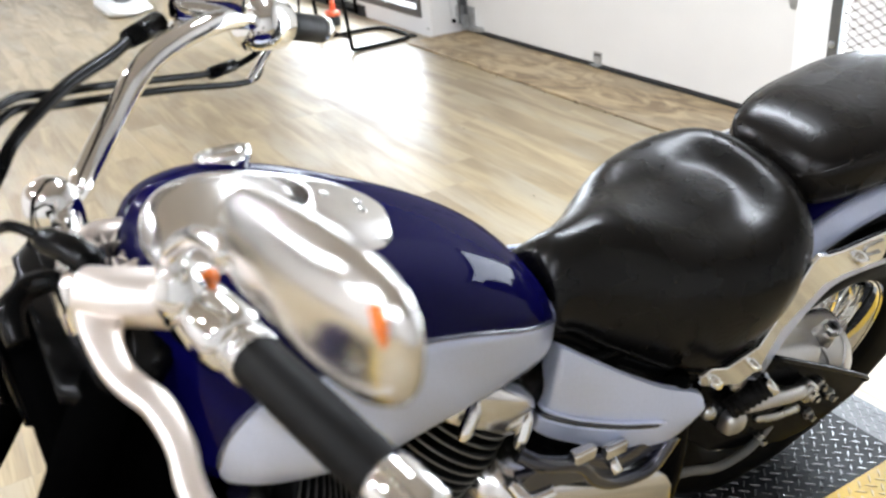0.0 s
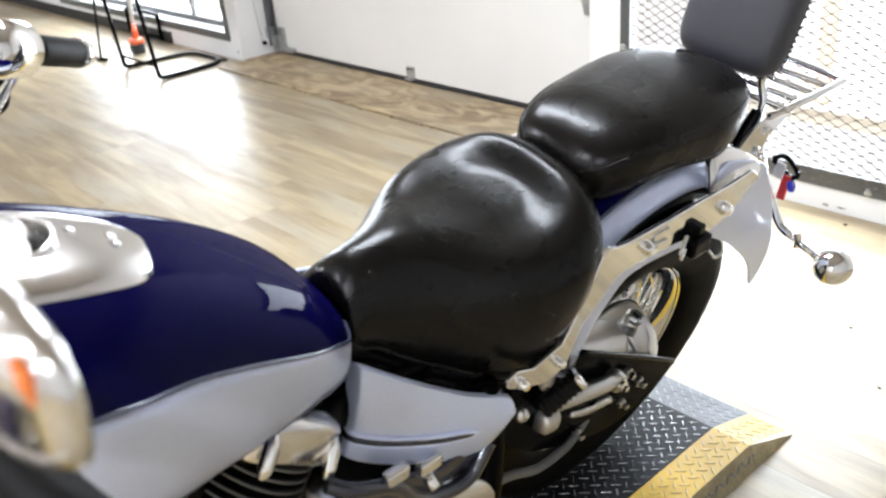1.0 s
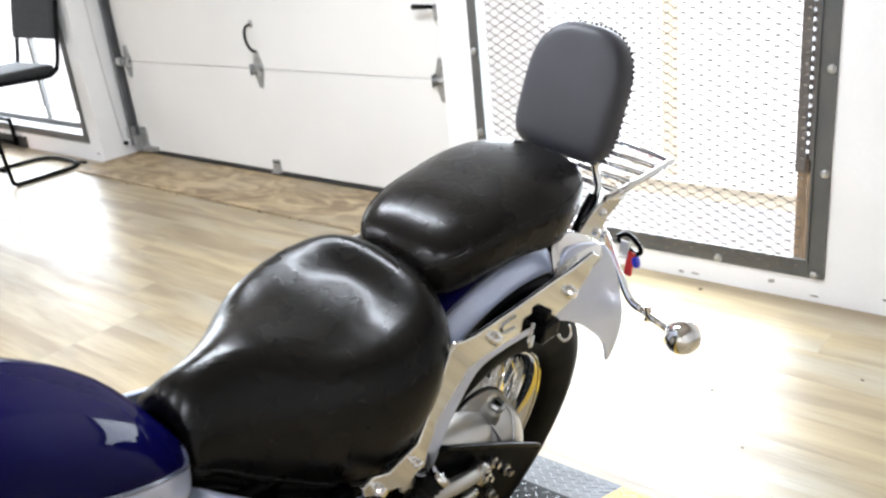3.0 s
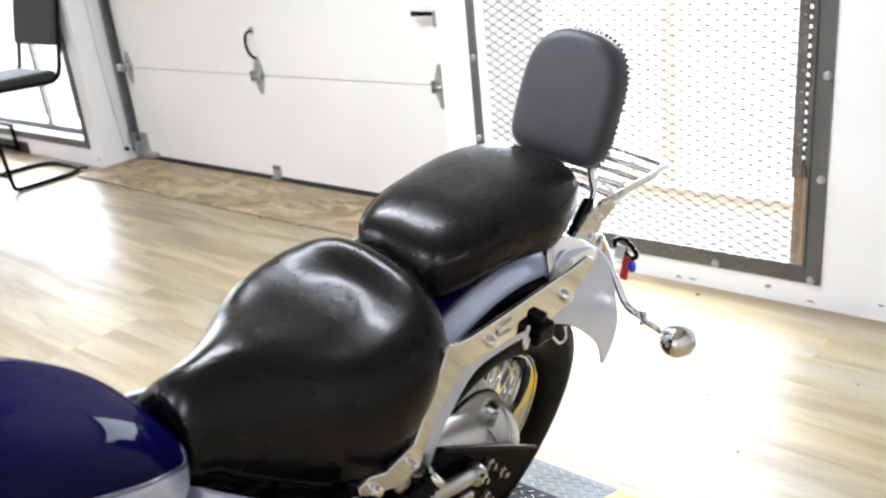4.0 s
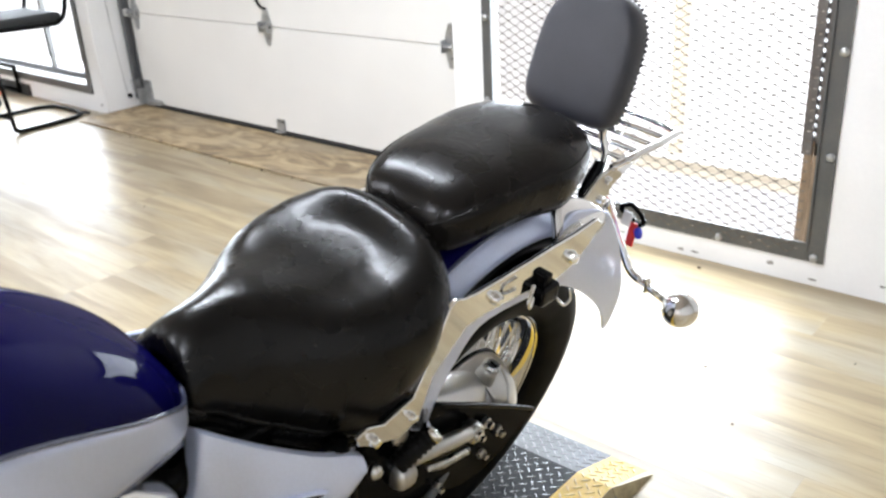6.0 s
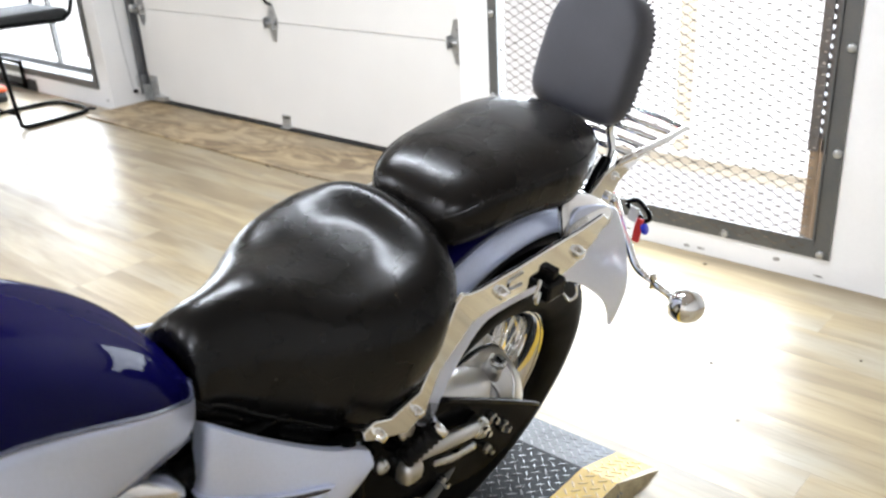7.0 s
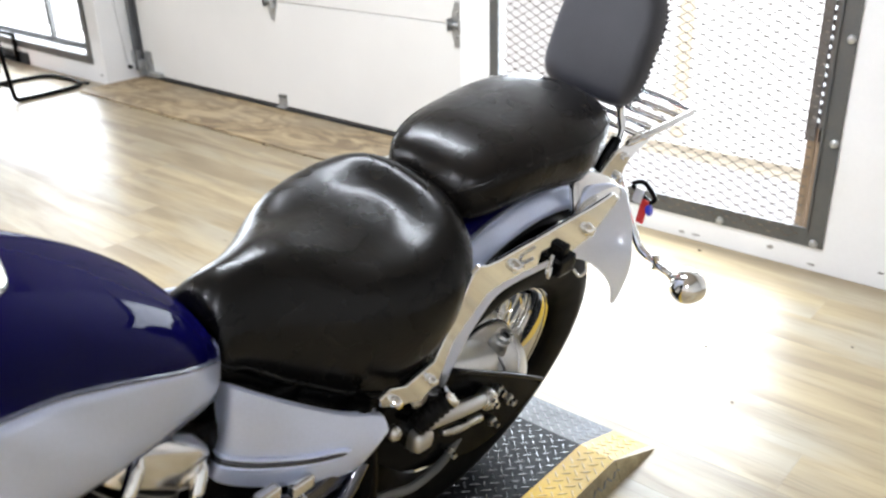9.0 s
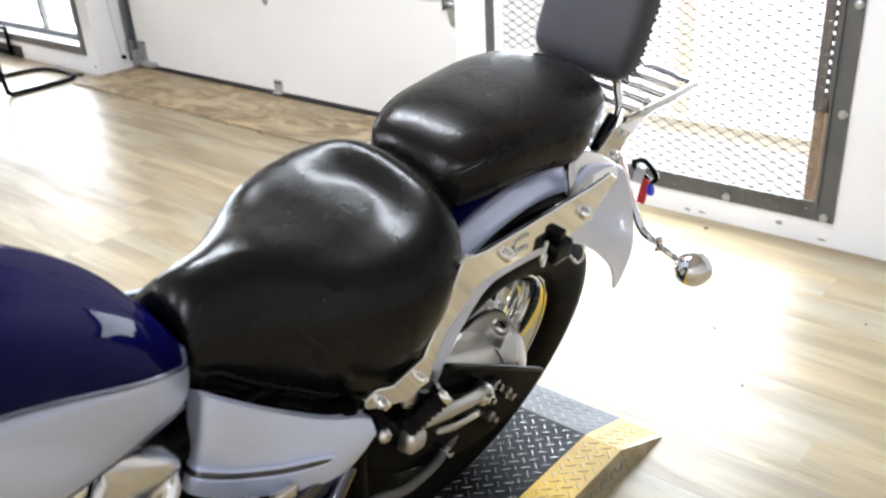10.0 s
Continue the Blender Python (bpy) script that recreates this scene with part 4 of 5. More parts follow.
# chrome shoulder over the rail's rear end, with a dark joint before it
SHOULDER = [(-.071, .662), (-.064, .678), (-.057, .700), (-.053, .720), (-.037, .734), (.005, .730), (.051, .708), (.085, .680), (.070, .664), (.0, .655)]
for s in (1, -1):
    lean = lambda z: s * (.137 - (z - .66) * .42)
    bm = bmesh.new()
    rim = spline([Vector((y, z, 0)) for y, z in SHOULDER + SHOULDER[:1]], 4)[:-1]
    mid = sum((v for v in rim), Vector()) / len(rim)
    rings = [[Vector((lean(mid.y + (v.y - mid.y) * k) + s * lift, mid.x + (v.x - mid.x) * k, mid.y + (v.y - mid.y) * k)) for v in rim] for k, lift in ((1.0, -.006), (1.0, 0), (.96, .003), (.75, .0055), (.4, .0068), (.02, .007))]
    shoulder = B("mudguard_shoulder", ring_bm(rings), M_SOFTCHROME, "polished steel shoulder piece on the mudguard")
    part("joint", tube_bm([Vector((lean(z) + s * .001, y - .001, z)) for y, z in SHOULDER[:6]], .0016, 6), M_BLACK, shoulder)

# tail lamp, indicator
tail = B("tail_lamp", loft_bm([(.235, .03, .52, .60), (.25, .042, .505, .612), (.275, .044, .50, .615), (.285, .040, .505, .61)], 20, 2.8), M_CHROME, "chrome tail lamp with a red lens")
part("lens", loft_bm([(.285, .040, .507, .607), (.305, .036, .515, .60), (.318, .02, .53, .585)], 20, 2.8), M_RED, tail, "red lens")
plate = B("plate_bracket", tube_bm([(.055, .297, .590), (.075, .30, .600), (.096, .308, .583), (.102, .312, .568), (.092, .310, .561), (.07, .305, .575), (.055, .298, .586)], .005, 8), M_BLACK, "black number-plate bracket")
part("reflector", box_bm([(.080, .096, .300, .306, .515, .566)]), M_RED, plate, "red reflector", smooth=False, bevel=.002)
part("sticker", lathe_bm([(.012, 0), (.012, .004), (.001, .004)], Matrix.Translation((.098, .305, .547)) @ Matrix.Rotation(radians(60), 4, "Y"), 12), M_BLUEPL, plate, "round blue sticker")
part("white_tab", box_bm([(.062, .082, .298, .304, .555, .585)]), M_PLASTIC_W, plate, smooth=False, bevel=.002)
for s in (1, -1):
    ind = B("rear_indicator", tube_bm([(s * .036, .275, .60), (s * .041, .30, .562), (s * .052, .305, .535), (s * .078, .305, .497), (s * .104, .302, .466), (s * .13, .30, .456)], .0085, 10), M_CHROME, "chrome indicator on a bent stalk")
    part("clamp", tube_bm([(s * .142, .298, .470), (s * .148, .30, .454), (s * .146, .302, .438)], .007, 8), M_CHROME, ind)
    part("stem", tube_bm([(s * .13, .30, .456), (s * .195, .30, .438)], .0072, 10), M_CHROME, ind)
    C0 = Vector((s * .222, .30, .437))
    part("shell", lathe_bm([(.004, -.036), (.016, -.033), (.027, -.025), (.034, -.012), (.036, 0), (.0365, .006)], Matrix.Translation(C0) @ Matrix.Rotation(radians(-90), 4, "X") @ Matrix.Rotation(radians(0), 4, "Y"), 28), M_CHROME, ind, "chrome bullet shell")
    part("lens", lathe_bm([(.0345, .006), (.030, .018), (.018, .026), (.002, .029)], Matrix.Translation(C0) @ Matrix.Rotation(radians(-90), 4, "X"), 28), M_ORANGE, ind, "amber lens")
    part("collar", lathe_bm([(.013, -.030), (.015, -.024), (.015, -.012), (.010, -.010)], Matrix.Translation(C0) @ Matrix.Rotation(radians(90 * s), 4, "Y"), 14), M_BRUSHED, ind)

# swinging arm, shock, pegs and the clutter round them
B("swing_arm", plate_bm([(-.46, .555), (-.40, .552), (-.31, .500), (-.16, .408), (-.028, .322), (-.022, .312), (-.044, .290), (-.095, .270), (-.156, .260), (-.21, .266), (-.30, .298), (-.40, .350), (-.47, .42)], Matrix.Translation((.112, 0, 0)) @ SIDE, .016), M_ARM, "gloss black swinging arm", smooth=False, bevel=.004)
B("arm_lip", tube_bm([(.13, -.32, .508), (.132, -.16, .412), (.133, -.045, .338), (.131, -.037, .326)], .0045, 8), M_BLACK)
for y, z, r in ((-.164, .398, .010), (-.122, .353, .010), (-.162, .328, .009), (-.277, .334, .009)):
    B("bolt", lathe_bm([(r, 0), (r, .008), (r * .6, .010), (r * .6, .018), (.001, .018)], Matrix.Translation((.127, y - .012, z - .012)) @ Matrix.Rotation(radians(90), 4, "Y"), 8), M_BRUSHED, smooth=False)
rod = B("torque_rod", tube_bm([(.143, -.372, .446), (.146, -.330, .440), (.146, -.270, .424), (.143, -.236, .413)], [.010, .012, .0125, .011], 12), M_ALU, "dull silver torque rod")
part("rod_eye", lathe_bm([(.006, -.012), (.016, -.012), (.018, 0), (.016, .012), (.006, .012)], Matrix.Translation((.143, -.232, .411)) @ Matrix.Rotation(radians(90), 4, "Y"), 16), M_BRUSHED, rod)
part("rod_bolt", lathe_bm([(.009, 0), (.009, .007), (.005, .009), (.005, .014), (.001, .014)], Matrix.Translation((.155, -.232, .411)) @ Matrix.Rotation(radians(90), 4, "Y"), 8), M_CHROME, rod, smooth=False)
B("brake_rod", tube_bm([(.142, -.335, .402), (.146, -.30, .392), (.142, -.235, .371)], [.006, .008, .007], 8), M_BRUSHED, "short silver brake rod")
pa, pb = Vector((.138, -.402, .452)), Vector((.156, -.356, .494))
peg = B("pillion_peg", tube_bm([pa, pb], .0145, 14, smooth=False), M_GRIP, "black ribbed folding pillion footpeg")
for k in range(7):
    f = (k + .5) / 7
    part("rib", tube_bm([pa.lerp(pb, f - .03), pa.lerp(pb, f + .03)], .0165, 12, smooth=False), M_GRIP, peg)
part("end_cap", tube_bm([pb, pb + Vector((.003, .006, .006))], [.0175, .016], 16, smooth=False), M_CHROME, peg, "chrome cap")
part("pivot", loft_bm([(-.402, .010, .405, .430), (-.394, .018, .400, .438), (-.372, .018, .400, .436), (-.364, .010, .408, .428)], 14, 3.0, 3), M_ALU, peg).location.x = .135
B("peg_washer", lathe_bm([(.004, 0), (.013, 0), (.015, .003), (.013, .007), (.004, .007)], Matrix.Translation((.142, -.410, .516)) @ Matrix.Rotation(radians(90), 4, "Y"), 18), M_BRUSHED, "round steel washer")
B("frame_bolt", lathe_bm([(.011, 0), (.012, .006), (.008, .012), (.001, .014)], Matrix.Translation((.138, -.452, .477)) @ Matrix.Rotation(radians(80), 4, "Y"), 14), M_BRUSHED, "rounded bolt head")
B("shock_spring", tube_bm([(.088 + .026 * math.cos(k * .9), -.36 - .0022 * k + .026 * math.sin(k * .9), .40 + .0028 * k) for k in range(42)], .0045, 6, 2), M_BLACK, "black shock absorber spring")
B("frame_tube", tube_bm([(.125, -.515, .56), (.128, -.495, .48), (.128, -.48, .36), (.12, -.475, .22)], .017, 12), M_ARM, "gloss black frame tube")
B("frame_loop", tube_bm([(.10, -.72, .30), (.12, -.56, .345), (.138, -.459, .350), (.140, -.403, .325), (.140, -.365, .317), (.136, -.31, .318), (.12, -.25, .325)], .0072, 10), M_STEEL_DARK, "dull grey lower frame tube")
B("side_stand", tube_bm([(.10, -.80, .16), (.155, -.78, .08), (.19, -.775, .052)], [.013, .012, .011], 10), M_BLACK, "black side stand")
B("exhaust_pipe", tube_bm([(-.12, -.95, .20), (-.15, -.6, .19), (-.16, -.2, .22), (-.165, .35, .25)], [.025, .03, .042, .045], 16), M_CHROME, "chrome exhaust silencer")

# silver side cover with its sunk stripe
COVER_TOP = spline([Vector(p) for p in ((.052, -.676, .634), (.066, -.680, .643), (.082, -.676, .648), (.105, -.648, .632), (.125, -.603, .603), (.140, -.548, .568), (.148, -.508, .550), (.150, -.488, .536))], 6)
COVER_LOW = spline([Vector(p) for p in ((.062, -.704, .530), (.076, -.710, .530), (.090, -.704, .523), (.108, -.668, .504), (.130, -.600, .477), (.143, -.541, .464), (.150, -.508, .478), (.151, -.489, .503))], 6)


def cover_pt(k, f):
    """A place on the side cover: k from its front edge (0) to its back (1), f from its lower to its upper edge."""
    k = min(max(k, 0), 1) * (len(COVER_TOP) - 1)
    i = min(int(k), len(COVER_TOP) - 2)
    a, b = COVER_LOW[i].lerp(COVER_LOW[i + 1], k - i), COVER_TOP[i].lerp(COVER_TOP[i + 1], k - i)
    return a.lerp(b, f) + Vector((.010 * math.sin(math.pi * f), 0, 0))


def cover_bm():
    bm = bmesh.new()
    ny, nz = 30, 12
    G = [[cover_pt(i / ny, j / nz) for j in range(nz + 1)] for i in range(ny + 1)]
    out = [[bm.verts.new(p) for p in r] for r in G]
    inn = [[bm.verts.new(p - Vector((.010, -.002, 0))) for p in r] for r in G]
    for S in (out, inn):
        for a, b in zip(S, S[1:]):
            for j in range(nz):
                bm.faces.new((a[j], a[j + 1], b[j + 1], b[j]))
    for a, b, c, d in zip(out, out[1:], inn[1:], inn):
        for j in (0, nz):
            bm.faces.new((a[j], b[j], c[j], d[j]))
    for i in (0, ny):
        for j in range(nz):
            bm.faces.new((out[i][j], out[i][j + 1], inn[i][j + 1], inn[i][j]))
    return bm


def groove_line(lift, out):
    """The sunk stripe's run along the cover, rising towards its back end, where its two lips meet."""
    return [cover_pt(.70 * k, .24 + .27 * k ** 2.4 + lift * (1 - max(k - .9, 0) ** 2 * 100)) + Vector((out, 0, 0)) for k in (i / 20 for i in range(1, 21))]


cover = B("side_cover", cover_bm(), M_SILVER, "satin silver side cover with a sunk stripe", bevel=.003)
part("stripe_groove", tube_bm(groove_line(0, .0008), [.0052] * 19 + [.003], 8, 3), M_NAVY, cover, "dark sunk stripe")
part("stripe_rim", tube_bm(groove_line(.055, .0022), .0030, 8, 3), M_SILVER, cover)
part("stripe_rim", tube_bm(groove_line(-.055, .0022), .0030, 8, 3), M_SILVER, cover)
B("side_cover_right", plate_bm([(-.735, .56), (-.50, .55), (-.50, .60), (-.735, .66)], Matrix.Translation((-.15, 0, 0)) @ SIDE, .01), M_SILVER, "satin silver side cover", smooth=False, bevel=.003)
B("battery_box", box_bm([(-.13, .075, -.73, -.40, .30, .60)]), M_BLACK, "black battery box under the seat", smooth=False, bevel=.02)
# fittings below the cover
B("gear_case", loft_bm([(-.80, .10, .34, .49), (-.76, .125, .32, .505), (-.66, .135, .27, .464), (-.56, .137, .235, .422), (-.49, .134, .215, .388), (-.455, .114, .235, .356)], 24, 4.0, 4), M_SOFTCHROME, "polished engine side case").location.x = .012
B("under_bracket", plate_bm([(-.775, .535), (-.70, .520), (-.66, .500), (-.60, .470), (-.56, .478), (-.51, .510), (-.49, .50), (-.50, .455), (-.56, .44), (-.62, .435), (-.68, .465), (-.76, .490)], Matrix.Translation((.128, 0, 0)) @ SIDE, .012), M_NAVY, "dark navy painted bracket", smooth=False, bevel=.004)
B("bracket_tube", tube_bm([(.118, -.760, .545), (.136, -.735, .532), (.142, -.680, .503), (.145, -.646, .458), (.145, -.605, .430), (.146, -.550, .425), (.140, -.510, .462)], .0105, 10), M_NAVY, "dark navy bent tube")
for y, z in ((-.676, .522), (-.622, .503)):
    B("cover_lug", box_bm([(.134, .150, y - .018, y + .018, z - .012, z + .010)]), M_CHROME, smooth=False, bevel=.005)
B("clamp_bolt", tube_bm([(.13, -.62, .478), (.158, -.622, .470)], [.010, .007], 8, smooth=False), M_CHROME)

B("choke_lever", tube_bm([(.13, -.775, .515), (.155, -.765, .505), (.165, -.735, .512)], .010, 8), M_CHROME)


# engine: two finned cylinders
def cylinder(y0, z0, lean, top):
    m = Matrix.Translation((0, y0, z0)) @ Matrix.Rotation(radians(lean), 4, "X")
    c = B("cylinder_barrel", lathe_bm([(.055, -.02), (.058, .17)], m, 28), M_CAST, "black finned engine cylinder")
    for k in range(9):
        h = .030 + k * .0135
        w = 1.0 - .05 * abs(k - 5) / 4
        ring = [(.118 * w, h), (.124 * w, h + .0012)]
        bm = lathe_bm([(.07, h), *ring, (.124 * w, h + .0045), (.118 * w, h + .0055), (.07, h + .0055)], m @ Matrix.Diagonal((.86, .68, 1, 1)), 40)
        part("fin", bm, M_CAST, c)
        part("fin_edge", lathe_bm([(.1238 * w, h + .001), (.1256 * w, h + .0017), (.1256 * w, h + .0037), (.1238 * w, h + .0045)], m @ Matrix.Diagonal((.86, .68, 1, 1)), 40), M_FINEDGE, c, "bare metal fin edge")
    if top:
        hd = B("rocker_cover", loft_bm([(-.066, .07, .172, .205), (-.055, .092, .165, .228), (0, .102, .165, .238), (.052, .097, .165, .233), (.068, .075, .172, .21)], 28, 5.0, 4), M_SOFTCHROME, "chrome rocker cover")
        hd.matrix_basis = Matrix.Translation((0, -.022, -.022)) @ m
        for y in (-.046, .046):
            part("lug", tube_bm([(.086, y, .216), (.098, y * 1.05, .202), (.107, y * 1.1, .180), (.108, y * 1.1, .168)], [.006, .0095, .0095, .005], 10), M_CHROME, hd)
        part("bolt", tube_bm([(.07, 0, .235), (.07, 0, .252)], .008, 8, smooth=False), M_CHROME, hd)
    return c


cylinder(-.872, .460, -36, True)
cylinder(-.985, .44, 34, True)
B("crankcase", loft_bm([(-1.08, .08, .14, .30), (-1.02, .12, .10, .38), (-.85, .13, .08, .43), (-.65, .13, .08, .40), (-.50, .12, .10, .36), (-.46, .08, .14, .30)], 24, 4.5, 4), M_CAST, "black engine crankcase")
B("intake", loft_bm([(-.93, .05, .50, .66), (-.88, .06, .48, .67), (-.84, .05, .50, .66)], 16, 4.0), M_BLACK, "black intake between the cylinders")

# fuel tank
TANK = [(-.668, .026, .658, .692), (-.683, .062, .634, .712), (-.710, .092, .630, .756), (-.750, .116, .642, .793), (-.813, .134, .636, .835), (-.887, .151, .636, .873), (-.960, .164, .636, .905), (-1.034, .162, .646, .927), (-1.092, .144, .663, .921), (-1.126, .100, .685, .888), (-1.143, .045, .720, .850)]
_ty = [v.x for v in spline([Vector((r[0], 0, 0)) for r in TANK], 8)]
_ta = spline([Vector(r[1:4]) for r in TANK], 8)
TP = 2.6


def tank_row(y):
    k = [float(np.interp(-y, [-v for v in _ty], [a[i] for a in _ta])) for i in range(3)]
    return k


def tank_x(y, z):
    w, z0, z1 = tank_row(y)
    q = abs((z - (z0 + z1) / 2) / ((z1 - z0) / 2))
    return w * max(0.0, 1 - min(q, 1) ** TP) ** (1 / TP)


def tank_top(x, y):
    w, z0, z1 = tank_row(y)
    q = min(abs(x) / w, 1)
    return (z0 + z1) / 2 + (z1 - z0) / 2 * (1 - q ** TP) ** (1 / TP)


tank = B("fuel_tank", loft_bm(TANK, 44, TP, 8), M_BLUE, "deep metallic blue fuel tank")
UP = [(-.672, .694), (-.700, .707), (-.727, .728), (-.750, .742), (-.785, .760), (-.849, .793), (-.910, .819), (-.963, .832), (-1.005, .839), (-1.040, .838)]


def panel_bm(s, off, lift=0.0):
    """The teardrop of silver paint low on the tank's flank."""
    bm = bmesh.new()
    mid = .738
    edge = [(p.y, p.z, tank_row(p.y)[1] + .016) for p in spline([Vector((0, *p)) for p in UP], 4)[1:]]
    y0, zu0, zb0 = edge[-1]
    for k in range(1, 13):
        t = radians(88) * k / 12
        edge.append((y0 - .066 * math.sin(t), mid + (zu0 - mid) * math.cos(t), mid - (mid - zb0) * math.cos(t)))
    out = []
    for y, zu, zb in edge:
        out.append([bm.verts.new((s * (tank_x(y, z) + off), y, z)) for z in (zb + (zu - zb) * j / 12 for j in range(13))])
    for a, b in zip(out, out[1:]):
        for j in range(12):
            bm.faces.new((a[j], a[j + 1], b[j + 1], b[j]))
    return bm, [v.co.copy() for v in (r[12] for r in out)]


for s in (1, -1):
    bm, line = panel_bm(s, .0022)
    pan = part("side_panel", bm, M_SILVER, tank, "satin silver teardrop on the flank of the tank")
    mod = pan.modifiers.new("sheet", "SOLIDIFY")
    mod.thickness, mod.offset = .002, -1
    part("pinstripe", tube_bm(line, .0026, 6, 2), M_PIN, tank, "thin grey pinstripe")
part("seam_lip", tube_bm([(tank_x(y, tank_row(y)[1] + .022) + .001, y, tank_row(y)[1] + .016) for y in (-.70, -.75, -.82, -.9, -.98, -1.05)], .0035, 6), M_PIN, tank)

# dash on the tank
def dash_bm(k, lift):
    rows = [(-.884, .006), (-.889, .034), (-.905, .058), (-.94, .072), (-.99, .079), (-1.05, .080), (-1.085, .070), (-1.105, .045), (-1.112, .01)]
    P = spline([Vector((0, y, w * .88)) for y, w in rows], 4)
    rings = []
    for p in P:
        y, w = p.y, max(p.z * k, .003)
        ring = []
        for j in range(17):
            x = .018 - w + 2 * w * j / 16
            z = tank_top(x, max(y, -1.115)) + lift * (1 - abs((x - .018) / w) ** 5) + .002
            ring.append(Vector((x, y, z)))
        ring += [Vector((v.x, v.y, v.z - .012 - lift * .5)) for v in ring[::-1]]
        rings.append(ring)
    return ring_bm(rings)


dash = B("dash_console", dash_bm(1.0, .009), M_SOFTCHROME, "chrome instrument console on the tank")
DM = Matrix.Translation((.012, -.993, .913)) @ Matrix.Rotation(radians(-4), 4, "X") @ Matrix.Diagonal((.85, .85, 1, 1))
gauge = part("speedometer", lathe_bm([(.050, -.055), (.048, -.02), (.046, .0), (.045, .010), (.042, .013), (.039, .011), (.038, .006), (.038, .0)], DM, 40), M_SOFTCHROME, dash, "round speedometer with a chrome bezel")
face = part("dial", lathe_bm([(.0385, .0), (.0385, .005), (.001, .005)], DM, 32), M_DIAL, dash, "cream dial")
marks = bmesh.new()
for k in range(25):
    a = radians(-120 + 10 * k)
    mm = DM @ Matrix.Rotation(a, 4, "Z") @ Matrix.Translation((0, .031, .0058))
    bmesh.ops.create_cube(marks, size=1, matrix=mm @ Matrix.Diagonal((.0014 if k % 2 else .0024, .008, .001, 1)))
part("dial_marks", marks, M_BLACK, dash, "", kind="stuff", smooth=False)
part("needle", box_bm([(-.001, .001, -.006, .028, .0065, .0078)]), M_BLACK, dash, smooth=False).matrix_basis = DM @ Matrix.Rotation(radians(120), 4, "Z")
glass = bpy.data.materials.new("clear_glass")
glass.use_nodes = True
glass.node_tree.nodes["Principled BSDF"].inputs["Transmission Weight"].default_value = 1.0
glass.node_tree.nodes["Principled BSDF"].inputs["Roughness"].default_value = 0.02
part("glass", lathe_bm([(.0385, .009), (.0385, .0105), (.001, .0105)], DM, 32), glass, dash, "clear glass")
for x, y in ((.006, -.942), (.030, -.914), (.016, -.912)):
    part("tell_tale", lathe_bm([(.0065, -.010), (.0065, -.002), (.0045, .0), (.001, .0005)], Matrix.Translation((x, y, tank_top(x, y) + .012)), 14), M_BRUSHED, dash, "round tell-tale lamp")
cap = B("fuel_cap", lathe_bm([(.022, -.05), (.024, -.008), (.0275, -.003), (.029, .0), (.029, .004), (.026, .008), (.017, .009), (.016, .0075), (.001, .008)], Matrix.Translation((-.085, -1.004, tank_top(-.085, -1.004) + .007)) @ Matrix.Rotation(radians(-22), 4, "Y"), 32), M_CHROME, "chrome fuel cap")

def blade_bm(rows, half):
    """A flat lever with rounded edges along rows of x, y, z and half width."""
    P = spline([Vector(r[:3]) for r in rows], 4)
    W = [v.x for v in spline([Vector((r[3], 0, 0)) for r in rows], 4)]
    rings = []
    for k, c in enumerate(P):
        d = P[min(k + 1, len(P) - 1)] - P[max(k - 1, 0)]
        u = Vector((-d.y, d.x, 0)).normalized()
        w = W[k]
        b = min(.004, w * .45)
        rings.append([c + u * a + Vector((0, 0, h)) for a, h in ((-w, -half * .3), (-w, half * .3), (-w + b * .4, half * .8), (-w + b, half), (w - b, half), (w - b * .4, half * .8), (w, half * .3), (w, -half * .3), (w - b, -half), (-w + b, -half))])
    return ring_bm(rings)


# steering: bars turned to the right
steer = B("top_yoke", loft_bm([(-1.21, .10, .842, .866), (-1.18, .125, .840, .870), (-1.14, .12, .840, .870), (-1.105, .08, .842, .866)], 20, 4.0), M_BLACK, "black top yoke of the fork")
part("stem_nut", lathe_bm([(.026, 0), (.026, .010), (.02, .016), (.02, .026), (.014, .03), (.001, .03)], Matrix.Translation((0, -1.165, .87)), 8), M_CHROME, steer, smooth=False)
part("stem_bezel", lathe_bm([(.026, -.03), (.030, .0), (.033, .009), (.039, .012), (.044, .006), (.045, -.004), (.045, -.03)], Matrix.Translation((-.022, -1.134, .888)), 32), M_LEVER, steer, "satin round bezel on the yoke")
for k in range(14):
    a = k * math.tau / 14
    part("bezel_rib", box_bm([(.012, .031, -.0018, .0018, -.02, .004)]), M_LEVER, steer, smooth=False).matrix_basis = Matrix.Translation((-.022, -1.134, .888)) @ Matrix.Rotation(a, 4, "Z")
part("bezel_well", lathe_bm([(.030, -.012), (.001, -.012)], Matrix.Translation((-.022, -1.134, .888)), 20), M_BLACK, steer)
BARL = [(-.02, -1.165, .912), (.045, -1.160, .914), (.10, -1.140, .935), (.150, -1.118, .955), (.205, -1.098, .958), (.265, -1.084, .957), (.375, -1.060, .955)]
BARR = [(-.02, -1.165, .912), (-.07, -1.158, .905), (-.135, -1.132, .895), (-.172, -1.085, .935), (-.200, -1.030, .980), (-.248, -.945, .985), (-.305, -.882, .955), (-.345, -.845, .928), (-.43, -.742, .868)]
bar = B("handlebar", tube_bm(BARL, .0125, 14), M_CHROME, "chrome handlebar")
part("bar_right", tube_bm(BARR, .0125, 14), M_CHROME, bar)
